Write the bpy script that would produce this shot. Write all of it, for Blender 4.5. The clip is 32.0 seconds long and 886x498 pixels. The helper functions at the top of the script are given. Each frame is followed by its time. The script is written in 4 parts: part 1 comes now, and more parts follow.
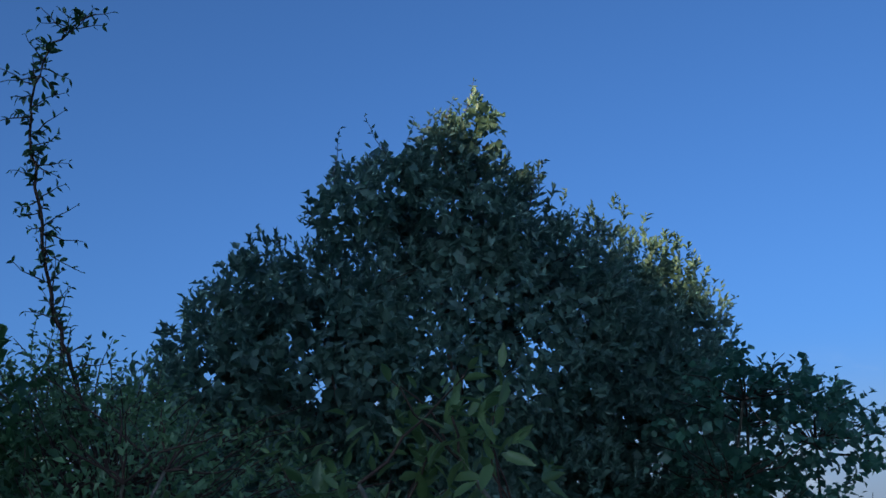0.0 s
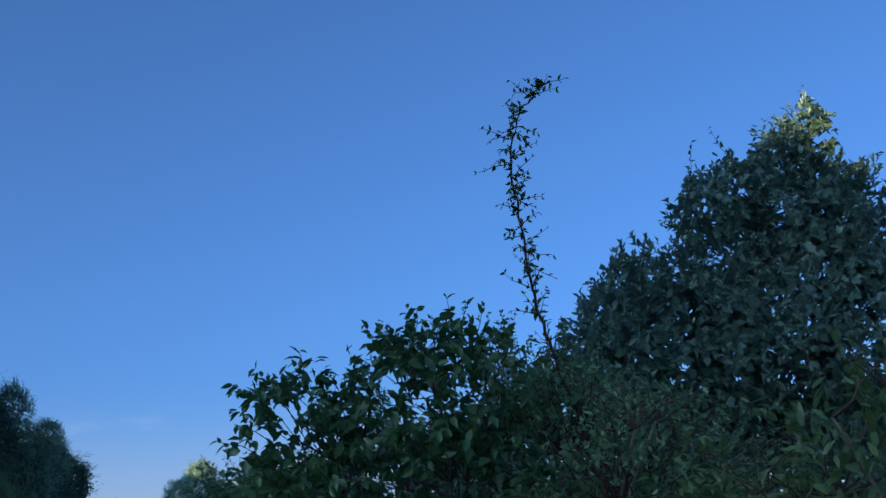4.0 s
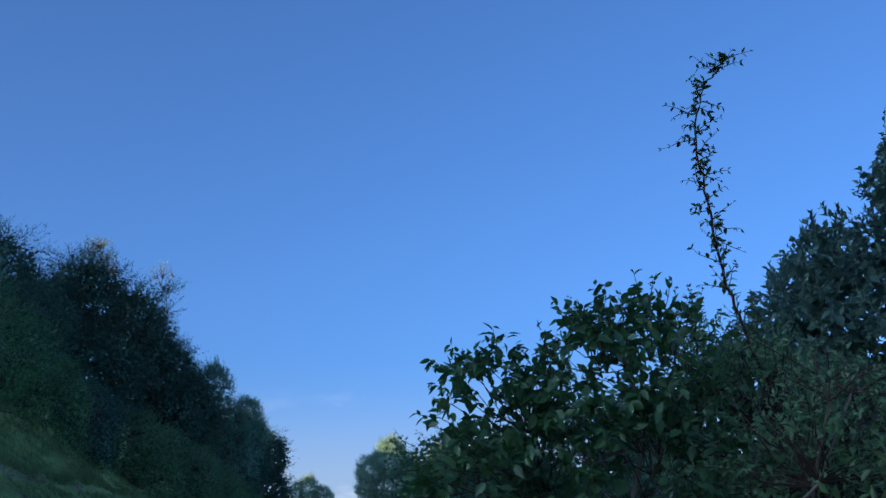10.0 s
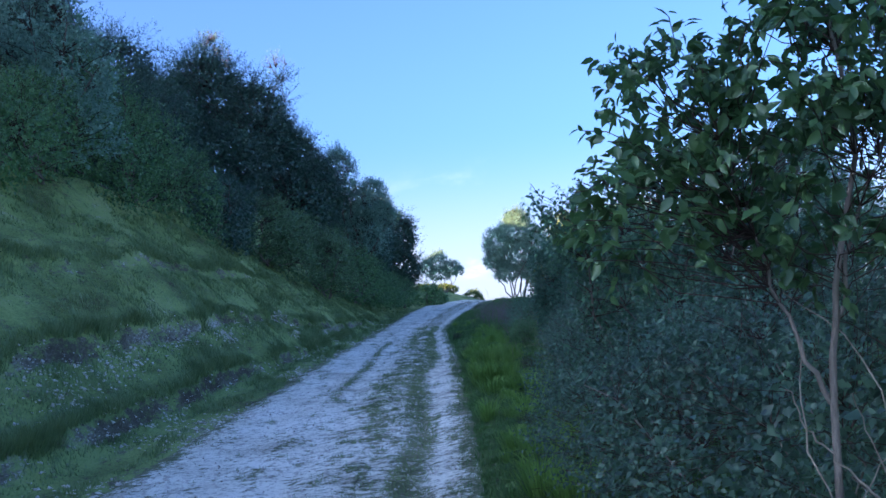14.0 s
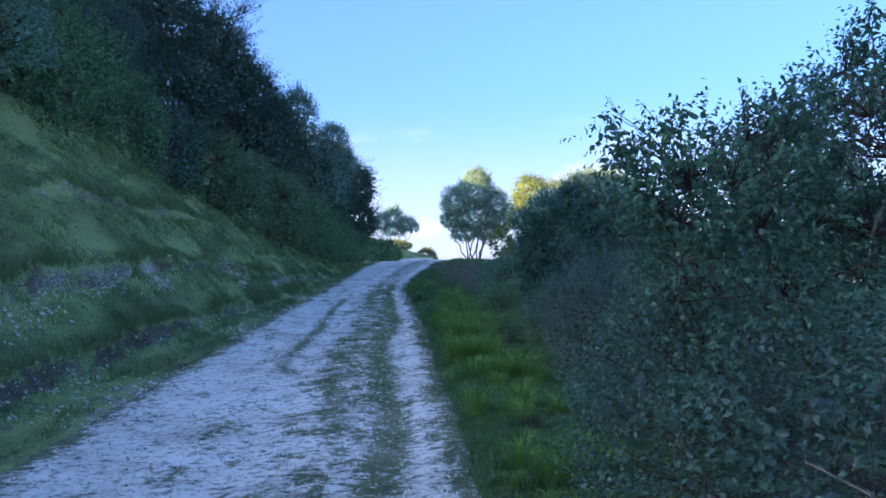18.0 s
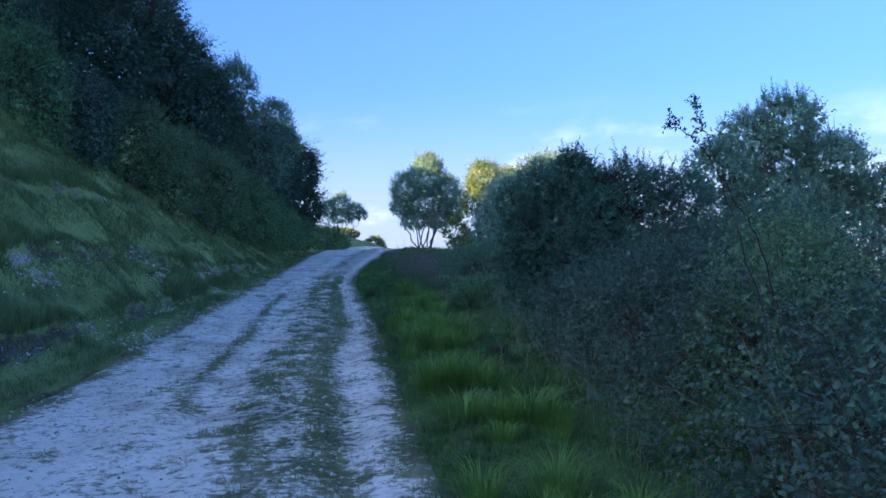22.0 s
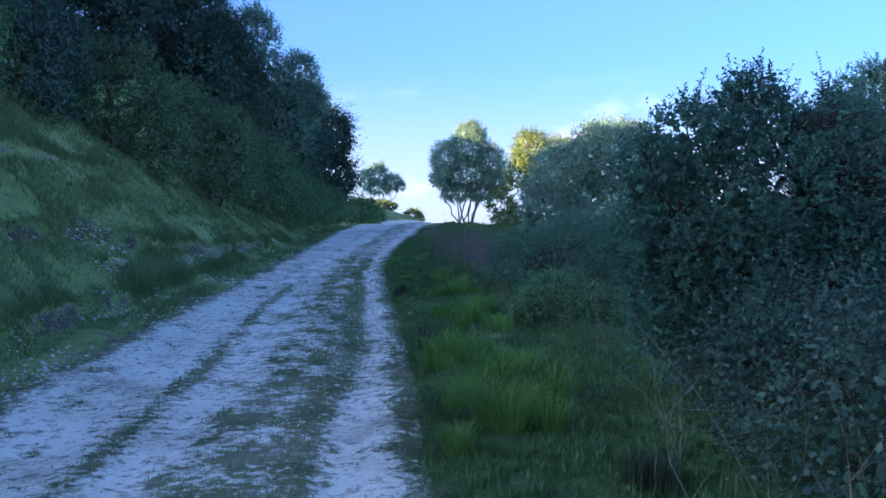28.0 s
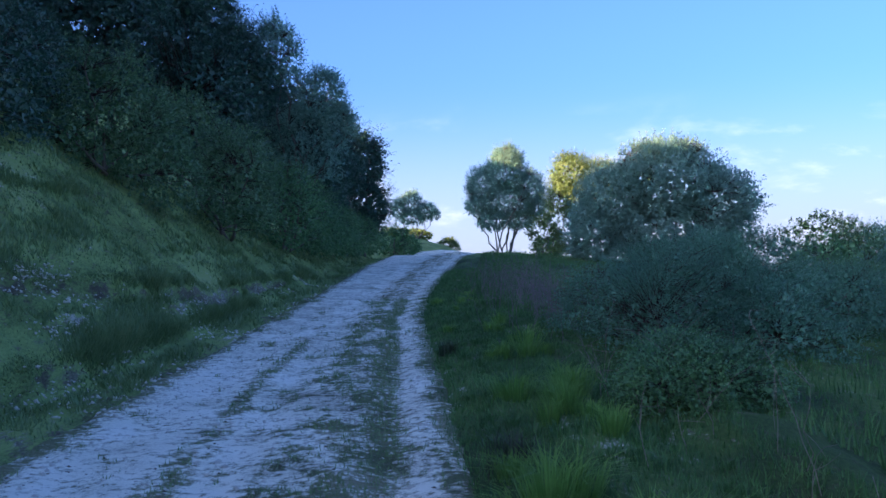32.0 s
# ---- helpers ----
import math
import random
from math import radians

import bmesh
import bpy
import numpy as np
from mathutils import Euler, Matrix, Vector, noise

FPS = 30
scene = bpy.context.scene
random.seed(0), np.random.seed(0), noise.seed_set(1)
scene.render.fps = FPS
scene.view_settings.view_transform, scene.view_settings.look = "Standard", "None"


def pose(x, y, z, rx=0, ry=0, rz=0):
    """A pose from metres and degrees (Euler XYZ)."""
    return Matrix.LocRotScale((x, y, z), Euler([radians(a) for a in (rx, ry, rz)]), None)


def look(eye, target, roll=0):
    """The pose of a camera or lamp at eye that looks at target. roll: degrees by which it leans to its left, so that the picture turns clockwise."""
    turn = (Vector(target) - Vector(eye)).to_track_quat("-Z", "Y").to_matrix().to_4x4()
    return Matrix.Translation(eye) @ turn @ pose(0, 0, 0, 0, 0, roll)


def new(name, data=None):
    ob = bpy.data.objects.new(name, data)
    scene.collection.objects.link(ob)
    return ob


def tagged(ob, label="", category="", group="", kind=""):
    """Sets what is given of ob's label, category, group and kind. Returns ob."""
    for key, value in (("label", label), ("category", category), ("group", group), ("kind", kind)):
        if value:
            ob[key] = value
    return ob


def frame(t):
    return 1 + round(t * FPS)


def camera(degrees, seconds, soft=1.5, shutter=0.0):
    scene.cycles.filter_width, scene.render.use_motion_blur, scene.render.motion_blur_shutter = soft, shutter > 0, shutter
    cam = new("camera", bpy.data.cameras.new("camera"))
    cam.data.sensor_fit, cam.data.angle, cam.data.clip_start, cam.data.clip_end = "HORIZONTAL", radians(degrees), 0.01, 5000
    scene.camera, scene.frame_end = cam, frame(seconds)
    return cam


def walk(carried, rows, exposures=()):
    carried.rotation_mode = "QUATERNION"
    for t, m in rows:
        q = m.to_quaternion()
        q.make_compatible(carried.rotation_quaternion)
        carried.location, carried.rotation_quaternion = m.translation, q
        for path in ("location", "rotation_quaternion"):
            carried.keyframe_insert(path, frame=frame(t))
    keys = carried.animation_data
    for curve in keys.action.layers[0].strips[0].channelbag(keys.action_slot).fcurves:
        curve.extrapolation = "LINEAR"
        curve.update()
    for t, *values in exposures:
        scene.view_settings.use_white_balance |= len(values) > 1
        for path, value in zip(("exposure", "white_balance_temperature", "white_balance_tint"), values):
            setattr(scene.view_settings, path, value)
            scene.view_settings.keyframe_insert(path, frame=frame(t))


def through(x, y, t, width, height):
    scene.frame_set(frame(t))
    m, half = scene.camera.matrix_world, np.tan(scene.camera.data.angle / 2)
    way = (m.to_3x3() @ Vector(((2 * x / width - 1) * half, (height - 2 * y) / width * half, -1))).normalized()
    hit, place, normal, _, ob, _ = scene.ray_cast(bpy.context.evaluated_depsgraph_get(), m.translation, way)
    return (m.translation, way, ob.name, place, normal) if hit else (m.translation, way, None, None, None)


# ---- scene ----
# ---------------------------------------------------------------- camera and walk
cam = camera(44.56, 32.0, soft=1.55)
PATH = [
    (0, 0.901, -0.963, 1.675, 106.10, 3.04, -30.81),
    (0.5, 0.827, -1.033, 1.650, 106.17, 3.06, -30.01),
    (1, 0.722, -1.122, 1.614, 105.91, 2.97, -28.69),
    (1.5, 0.593, -1.221, 1.570, 105.66, 2.96, -27.22),
    (2, 0.489, -1.261, 1.548, 105.54, 2.58, -25.44),
    (2.5, 0.394, -1.313, 1.528, 105.61, 2.55, -23.75),
    (3, 0.342, -1.307, 1.532, 105.97, 2.58, -21.70),
    (3.5, 0.323, -1.312, 1.535, 106.53, 2.91, -19.11),
    (4, 0.294, -1.320, 1.539, 106.92, 3.25, -16.74),
    (4.5, 0.281, -1.328, 1.539, 107.07, 3.20, -14.71),
    (6.5, 0.260, -1.406, 1.520, 106.77, 1.96, -11.46),
    (7, 0.254, -1.394, 1.520, 106.68, 1.91, -10.05),
    (7.5, 0.256, -1.397, 1.522, 106.82, 1.82, -8.66),
    (8, 0.250, -1.410, 1.523, 107.26, 1.87, -7.46),
    (8.5, 0.247, -1.408, 1.523, 107.52, 1.86, -6.84),
    (9, 0.254, -1.406, 1.522, 107.51, 1.96, -6.93),
    (9.5, 0.255, -1.417, 1.520, 107.21, 2.10, -7.24),
    (10, 0.255, -1.399, 1.518, 106.16, 1.94, -7.20),
    (10.5, 0.249, -1.388, 1.516, 104.59, 1.89, -6.91),
    (11, 0.246, -1.369, 1.514, 102.99, 2.01, -6.37),
    (11.5, 0.242, -1.357, 1.503, 100.84, 2.12, -5.80),
    (12, 0.239, -1.320, 1.492, 98.44, 2.43, -4.84),
    (12.5, 0.226, -1.304, 1.477, 96.34, 2.72, -3.97),
    (13, 0.219, -1.278, 1.454, 94.90, 3.03, -2.87),
    (13.5, 0.215, -1.147, 1.436, 94.46, 4.51, -1.38),
    (14, 0.203, -0.953, 1.461, 94.70, 5.10, -0.31),
    (14.5, 0.152, -0.767, 1.441, 94.21, 4.71, 0.50),
    (16.5, 0.011, -0.084, 1.580, 91.45, 1.01, -0.03),
    (17, -0.042, 0.304, 1.548, 91.58, 1.69, -0.72),
    (17.5, -0.042, 0.788, 1.581, 92.33, 1.77, -1.33),
    (18, -0.061, 1.335, 1.582, 92.29, 1.51, -3.08),
    (18.5, -0.053, 1.786, 1.570, 92.14, 1.97, -3.92),
    (19, -0.024, 2.206, 1.599, 92.38, 1.37, -3.86),
    (19.5, -0.012, 2.690, 1.615, 92.16, 0.66, -4.47),
    (20, -0.019, 3.153, 1.606, 91.67, 1.80, -4.62),
    (20.5, -0.045, 3.572, 1.624, 91.13, 2.05, -3.93),
    (21, -0.075, 4.098, 1.682, 91.42, 2.11, -4.63),
    (21.5, -0.031, 4.616, 1.692, 91.56, 2.30, -5.82),
    (22, -0.040, 4.968, 1.695, 91.63, 1.41, -5.88),
    (22.5, -0.076, 5.430, 1.746, 91.69, 2.06, -6.24),
    (23, -0.033, 5.887, 1.730, 90.99, 2.91, -6.25),
    (23.5, 0.016, 6.270, 1.750, 90.67, 2.29, -6.52),
    (24, 0.045, 6.719, 1.800, 90.69, 1.44, -7.64),
    (24.5, 0.125, 7.192, 1.793, 90.52, 1.54, -7.62),
    (25, 0.176, 7.574, 1.832, 90.44, 1.33, -6.67),
    (25.5, 0.187, 8.011, 1.898, 90.15, 1.53, -6.40),
    (27.5, 0.280, 9.750, 1.976, 90.23, 0.32, -4.90),
    (28, 0.254, 10.159, 1.980, 90.21, 0.48, -3.84),
    (28.5, 0.232, 10.647, 2.037, 90.67, 0.79, -4.85),
    (29, 0.266, 11.114, 2.047, 90.21, 1.42, -4.82),
    (29.5, 0.270, 11.552, 2.041, 89.46, 1.18, -4.38),
    (30, 0.277, 11.992, 2.076, 89.65, 1.56, -4.94),
    (30.5, 0.332, 12.451, 2.114, 90.24, 1.92, -4.39),
    (31, 0.316, 12.921, 2.103, 91.14, 1.45, -3.63),
    (31.5, 0.264, 13.356, 2.129, 91.60, 1.61, -3.36),
    (32, 0.243, 13.837, 2.178, 91.75, 1.50, -2.03),
]
EXPOSURE = [(0, 1.25, 5780, 5), (2.5, 1.5, 5780, 5), (8, 1.75, 5780, 5), (11, 1.95, 5780, 8), (13, 2.6, 5970, 13), (14.5, 2.98, 6170, 20), (16.5, 3.38, 6270, 21), (18, 2.88, 6120, 21), (20, 2.73, 5970, 20), (22, 2.53, 5820, 18), (25, 2.48, 5670, 18), (28, 2.78, 5870, 18), (29, 2.88, 5870, 18), (30, 3.23, 6170, 20), (31, 3.18, 6270, 20), (32, 2.53, 5870, 20)]
walk(cam, [(t, pose(x, y, z, rx, ry, rz)) for t, x, y, z, rx, ry, rz in PATH],
     EXPOSURE)

# ---------------------------------------------------------------- sky and sun
SUN_HIGH, SUN_TURN = 14.0, 240.0
world = bpy.data.worlds.new("sky")
world.use_nodes = True
scene.world = world
wt = world.node_tree
sky = wt.nodes.new("ShaderNodeTexSky")
sky.sky_type, sky.sun_disc = "NISHITA", False
sky.sun_elevation, sky.sun_rotation = radians(SUN_HIGH), radians(SUN_TURN)
sky.ozone_density, sky.dust_density, sky.air_density = 5.5, 3.8, 0.62


def wnode(kind, **values):
    n = wt.nodes.new(kind)
    for key, value in values.items():
        n.inputs[key.replace("_", " ")].default_value = value
    return n


# pale haze all round the horizon, with low broken clouds in it
way = wt.nodes.new("ShaderNodeTexCoord")
split = wt.nodes.new("ShaderNodeSeparateXYZ")
wt.links.new(way.outputs["Generated"], split.inputs[0])
stretched = wnode("ShaderNodeMapping", Scale=(1.0, 1.0, 2.6))
wt.links.new(way.outputs["Generated"], stretched.inputs["Vector"])
puffs = wnode("ShaderNodeTexNoise", Scale=7.0, Detail=7.0, Roughness=0.58, Distortion=0.3)
wt.links.new(stretched.outputs["Vector"], puffs.inputs["Vector"])
puff = wnode("ShaderNodeMapRange", From_Min=0.52, From_Max=0.72, To_Min=0.0, To_Max=0.85)
puff.interpolation_type = "SMOOTHSTEP"
wt.links.new(puffs.outputs["Fac"], puff.inputs["Value"])
low = wnode("ShaderNodeMapRange", From_Min=0.17, From_Max=0.07, To_Min=0.0, To_Max=1.0)
low.interpolation_type = "SMOOTHSTEP"
wt.links.new(split.outputs["Z"], low.inputs["Value"])
cloud = wt.nodes.new("ShaderNodeMath")
cloud.operation = "MULTIPLY"
wt.links.new(puff.outputs[0], cloud.inputs[0])
wt.links.new(low.outputs[0], cloud.inputs[1])
haze = wnode("ShaderNodeMapRange", From_Min=0.20, From_Max=0.0, To_Min=0.0, To_Max=0.6)
haze.interpolation_type = "SMOOTHERSTEP"
wt.links.new(split.outputs["Z"], haze.inputs["Value"])
veil = wt.nodes.new("ShaderNodeMix")
veil.data_type = "RGBA"
veil.inputs[7].default_value = (2.3, 2.6, 3.2, 1)
wt.links.new(haze.outputs[0], veil.inputs[0])
wt.links.new(sky.outputs[0], veil.inputs[6])
clouded = wt.nodes.new("ShaderNodeMix")
clouded.data_type = "RGBA"
clouded.inputs[7].default_value = (3.5, 3.6, 3.9, 1)
wt.links.new(cloud.outputs[0], clouded.inputs[0])
wt.links.new(veil.outputs[2], clouded.inputs[6])
wt.links.new(clouded.outputs[2], wt.nodes["Background"].inputs["Color"])
wt.nodes["Background"].inputs["Strength"].default_value = 0.08
sun = new("sun", bpy.data.lights.new("sun", "SUN"))
sun.data.energy, sun.data.angle, sun.data.color = 5.0, radians(0.53), (1.0, 0.66, 0.32)
_a, _e = radians(SUN_TURN), radians(SUN_HIGH)
SUNWARD = Vector((math.sin(_a) * math.cos(_e), math.cos(_a) * math.cos(_e), math.sin(_e)))
sun.matrix_world = look(SUNWARD * 100, (0, 0, 0))

# ---------------------------------------------------------------- mesh helpers
RNG = np.random.default_rng(7)


def mesh_from(name, verts, faces, mat, smooth=False):
    """A mesh from arrays: verts (n, 3) and faces (m, k), all of one size."""
    verts, faces = np.asarray(verts, np.float32), np.asarray(faces, np.int32)
    me = bpy.data.meshes.new(name)
    k = faces.shape[1]
    me.vertices.add(len(verts))
    me.vertices.foreach_set("co", verts.ravel())
    me.loops.add(faces.size)
    me.loops.foreach_set("vertex_index", faces.ravel())
    me.polygons.add(len(faces))
    me.polygons.foreach_set("loop_start", np.arange(0, faces.size, k, dtype=np.int32))
    if smooth:
        me.polygons.foreach_set("use_smooth", np.ones(len(faces), bool))
    me.materials.append(mat)
    me.update(calc_edges=True)
    return me


def part(name, me, parent=None, label=""):
    ob = new(name, me)
    if parent:
        ob.parent = parent
    return tagged(ob, label=label)


def thing(name, label, category, group="", kind="", at=(0, 0, 0)):
    ob = tagged(new(name), label, category, group, kind)
    ob.empty_display_size = 0.2
    ob.location = at
    return ob


def unit(v):
    return v / np.maximum(np.linalg.norm(v, axis=-1, keepdims=True), 1e-9)


def tubes(stems, sides=6):
    """Verts and faces of tapered round stems; each stem is (points (n, 3), radii (n,))."""
    vs, fs, base = [], [], 0
    ring = np.arange(sides) * 2 * np.pi / sides
    for pts, rad in stems:
        pts, rad = np.asarray(pts, float), np.asarray(rad, float)
        t = unit(np.gradient(pts, axis=0))
        ref = np.where(np.abs(t[:, 2:3]) > 0.9, [[1.0, 0, 0]], [[0, 0, 1.0]])
        u = unit(np.cross(t, ref))
        w = np.cross(t, u)
        v = pts[:, None] + rad[:, None, None] * (np.cos(ring)[None, :, None] * u[:, None] + np.sin(ring)[None, :, None] * w[:, None])
        n = len(pts)
        vs.append(v.reshape(-1, 3))
        i = np.arange(n - 1)[:, None] * sides + np.arange(sides)[None]
        j = np.arange(n - 1)[:, None] * sides + (np.arange(sides)[None] + 1) % sides
        fs.append(np.stack([i, j, j + sides, i + sides], -1).reshape(-1, 4) + base)
        base += n * sides
    return np.concatenate(vs), np.concatenate(fs)


def stem(a, b, r0, r1, bend=0.1, n=7, rng=RNG, sag=0.0):
    """A crooked tapered stem from a to b."""
    a, b = np.asarray(a, float), np.asarray(b, float)
    t = np.linspace(0, 1, n)
    length = np.linalg.norm(b - a)
    wob = np.cumsum(rng.normal(0, 1, (n, 3)), 0)
    wob -= wob[0] + t[:, None] * (wob[-1] - wob[0])
    pts = a + t[:, None] * (b - a) + wob * bend * length / n
    pts[:, 2] += sag * length * 4 * t * (1 - t)
    return pts, r0 + (r1 - r0) * t


def leaf_arrays(at, way, size, width=0.5, fold=0.25, rng=RNG, flat=0.5, fine=False, face=None):
    """Folded pointed leaves that start at the points and grow along the ways; fine ones have rounded sides and a bent tip."""
    n = len(at)
    way = unit(way)
    up = np.tile([0.0, 0, 1.0], (n, 1)) * flat + rng.normal(0, 0.42, (n, 3)) + (0 if face is None else 0.55 * face)
    side = unit(np.cross(way, up))
    nor = np.cross(side, way)
    size = np.broadcast_to(np.asarray(size, float), (n,))[:, None]
    k = np.arange(n)[:, None]
    if not fine:
        mid = at + way * size * 0.45
        tip = at + way * size - nor * size * 0.12
        l = mid + side * size * width * 0.5 + nor * size * fold * 0.5
        r = mid - side * size * width * 0.5 + nor * size * fold * 0.5
        v = np.stack([at, l, tip, r], 1).reshape(-1, 3)
        f = np.concatenate([k * 4 + [0, 1, 2], k * 4 + [0, 2, 3]], 1).reshape(-1, 3)
        return v, f
    bend = rng.uniform(0.0, 0.35, (n, 1))
    rows = [(0.0, 0.0, 0.0), (0.22, 0.40, 0.03), (0.55, 0.46, 0.0), (0.82, 0.2, -0.35)]
    pts = [at]
    for t, w, drop in rows[1:]:
        c = at + way * size * t + nor * size * bend * drop
        pts += [c + side * size * width * w + nor * size * fold * w * 0.6, c - side * size * width * w + nor * size * fold * w * 0.6]
    pts += [at + way * size - nor * size * bend * 0.6, at + way * size * 0.5 - nor * size * 0.02]
    v = np.stack(pts, 1).reshape(-1, 3)
    tri = [[0, 1, 8], [0, 8, 2], [1, 3, 8], [8, 4, 2], [3, 5, 8], [8, 6, 4], [5, 7, 8], [8, 7, 6]]
    f = np.concatenate([k * 9 + t for t in tri], 1).reshape(-1, 3)
    return v, f


def lobe_points(lobes, n, rng, shell=0.75, rough=0.12, low=-0.75):
    """Points and outward ways near the skins of a union of ellipsoids (x, y, z, rx, ry, rz), none deep inside another."""
    lobes = np.asarray(lobes, float)
    area = (lobes[:, 3] * lobes[:, 4] + lobes[:, 3] * lobes[:, 5] + lobes[:, 4] * lobes[:, 5])
    pick = rng.choice(len(lobes), n, p=area / area.sum())
    d = unit(rng.normal(0, 1, (n, 3)))
    d[:, 2] = np.where(d[:, 2] < low, -d[:, 2], d[:, 2])
    c, r = lobes[pick, :3], lobes[pick, 3:]
    lump = np.array([noise.noise(Vector(p)) for p in (d * 2.7 + c * 0.9)])
    rad = (shell + (1 - shell) * rng.random(n) ** 0.6) * (1 + rough * 2.2 * lump)
    p = c + d * r * rad[:, None]
    q = (p[:, None] - lobes[None, :, :3]) / lobes[None, :, 3:]
    deep = ((q ** 2).sum(-1) < 0.45).any(1)
    return p[~deep], unit(d / r)[~deep]


def crown_arrays(lobes, sprigs, per, size, length, rng, width=0.5, droop=0.2, shell=0.7, rough=0.12, upward=0.35, flat=0.5, low=-0.75, fine=False, fan=0.6):
    """Leaves in sprigs: twigs that leave the crown's skin outwards, with leaves along each."""
    p, d = lobe_points(lobes, sprigs, rng, shell, rough, low)
    m = len(p)
    way = unit(d + rng.normal(0, 0.45, (m, 3)) + [0, 0, upward])
    s = np.tile(np.linspace(0.05, 1, per), m)
    pw, ww = np.repeat(p, per, 0), np.repeat(way, per, 0)
    ln = np.repeat(length * rng.uniform(0.5, 1.4, m), per)
    at = pw + ww * (s * ln)[:, None]
    lw = unit(ww * fan + rng.normal(0, 0.62, (m * per, 3)) - [0, 0, droop])
    sz = size * rng.uniform(0.55, 1.2, m * per) * (1.05 - 0.3 * s)
    v, f = leaf_arrays(at, lw, sz, width, rng=rng, flat=flat, fine=fine, face=np.repeat(d, per, 0))
    return v, f, p, way, length


def merge(*parts):
    vs, fs, base = [], [], 0
    for v, f in parts:
        vs.append(v)
        fs.append(np.asarray(f) + base)
        base += len(v)
    return np.concatenate(vs), np.concatenate(fs)


def leafy_shoot(pts, rad, pairs, size, width, rng, fine=False):
    """A thin stem with leaves all along it: the stem, and the leaf arrays."""
    pts = np.asarray(pts, float)
    t = np.linspace(0.12, 1.0, pairs)
    seg = np.linspace(0, 1, len(pts))
    c = np.stack([np.interp(t, seg, pts[:, i]) for i in range(3)], 1)
    d = unit(np.gradient(c, axis=0))
    at, way = np.repeat(c, 2, 0), np.repeat(d, 2, 0)
    out = unit(np.cross(way, rng.normal(0, 1, way.shape)))
    lw = unit(way * 0.55 + out * 0.9 - [0, 0, 0.15])
    sz = size * rng.uniform(0.6, 1.15, len(at)) * (1.1 - 0.45 * np.repeat(t, 2))
    return (pts, np.linspace(rad, rad * 0.35, len(pts))), leaf_arrays(at, lw, sz, width, rng=rng, fine=fine)


def blades(at, height, width, lean, rng, segs=2, ang=None):
    """Grass blades: bent tapered strips that stand at the points."""
    n = len(at)
    ang = rng.uniform(0, 2 * np.pi, n) if ang is None else ang
    out = np.stack([np.cos(ang), np.sin(ang), np.zeros(n)], 1) * lean[:, None]
    side = np.stack([-np.sin(ang), np.cos(ang), np.zeros(n)], 1) * (width / 2)[:, None]
    h = height[:, None]
    k = np.arange(n)[:, None]
    z = np.array([0, 0, 1.0])
    if segs == 1:
        v = np.stack([at - side, at + side, at + z * h + out * h * 0.7], 1).reshape(-1, 3)
        return v, (k * 3 + [0, 1, 2]).reshape(-1, 3)
    m = at + z * h * 0.62 + out * h * 0.28
    tip = at + z * h * (1 - 0.25 * np.abs(lean))[:, None] + out * h * 0.95
    v = np.stack([at - side, at + side, m + side * 0.75, m - side * 0.75, tip], 1).reshape(-1, 3)
    f = np.concatenate([k * 5 + [0, 1, 2], k * 5 + [0, 2, 3], k * 5 + [3, 2, 4]], 1).reshape(-1, 3)
    return v, f


# ---------------------------------------------------------------- materials
def nodes_of(name):
    m = bpy.data.materials.new(name)
    m.use_nodes = True
    nt = m.node_tree
    nt.nodes.clear()
    out = nt.nodes.new("ShaderNodeOutputMaterial")
    return m, nt, out


def ramp(nt, stops):
    r = nt.nodes.new("ShaderNodeValToRGB")
    while len(r.color_ramp.elements) < len(stops):
        r.color_ramp.elements.new(0.5)
    for e, (p, c) in zip(r.color_ramp.elements, stops):
        e.position, e.color = p, (*c, 1)
    return r


def noise_tex(nt, scale, detail=4, rough=0.6, coord=None):
    n = nt.nodes.new("ShaderNodeTexNoise")
    n.inputs["Scale"].default_value, n.inputs["Detail"].default_value, n.inputs["Roughness"].default_value = scale, detail, rough
    if coord:
        nt.links.new(coord, n.inputs["Vector"])
    return n


def position(nt):
    return nt.nodes.new("ShaderNodeNewGeometry").outputs["Position"]


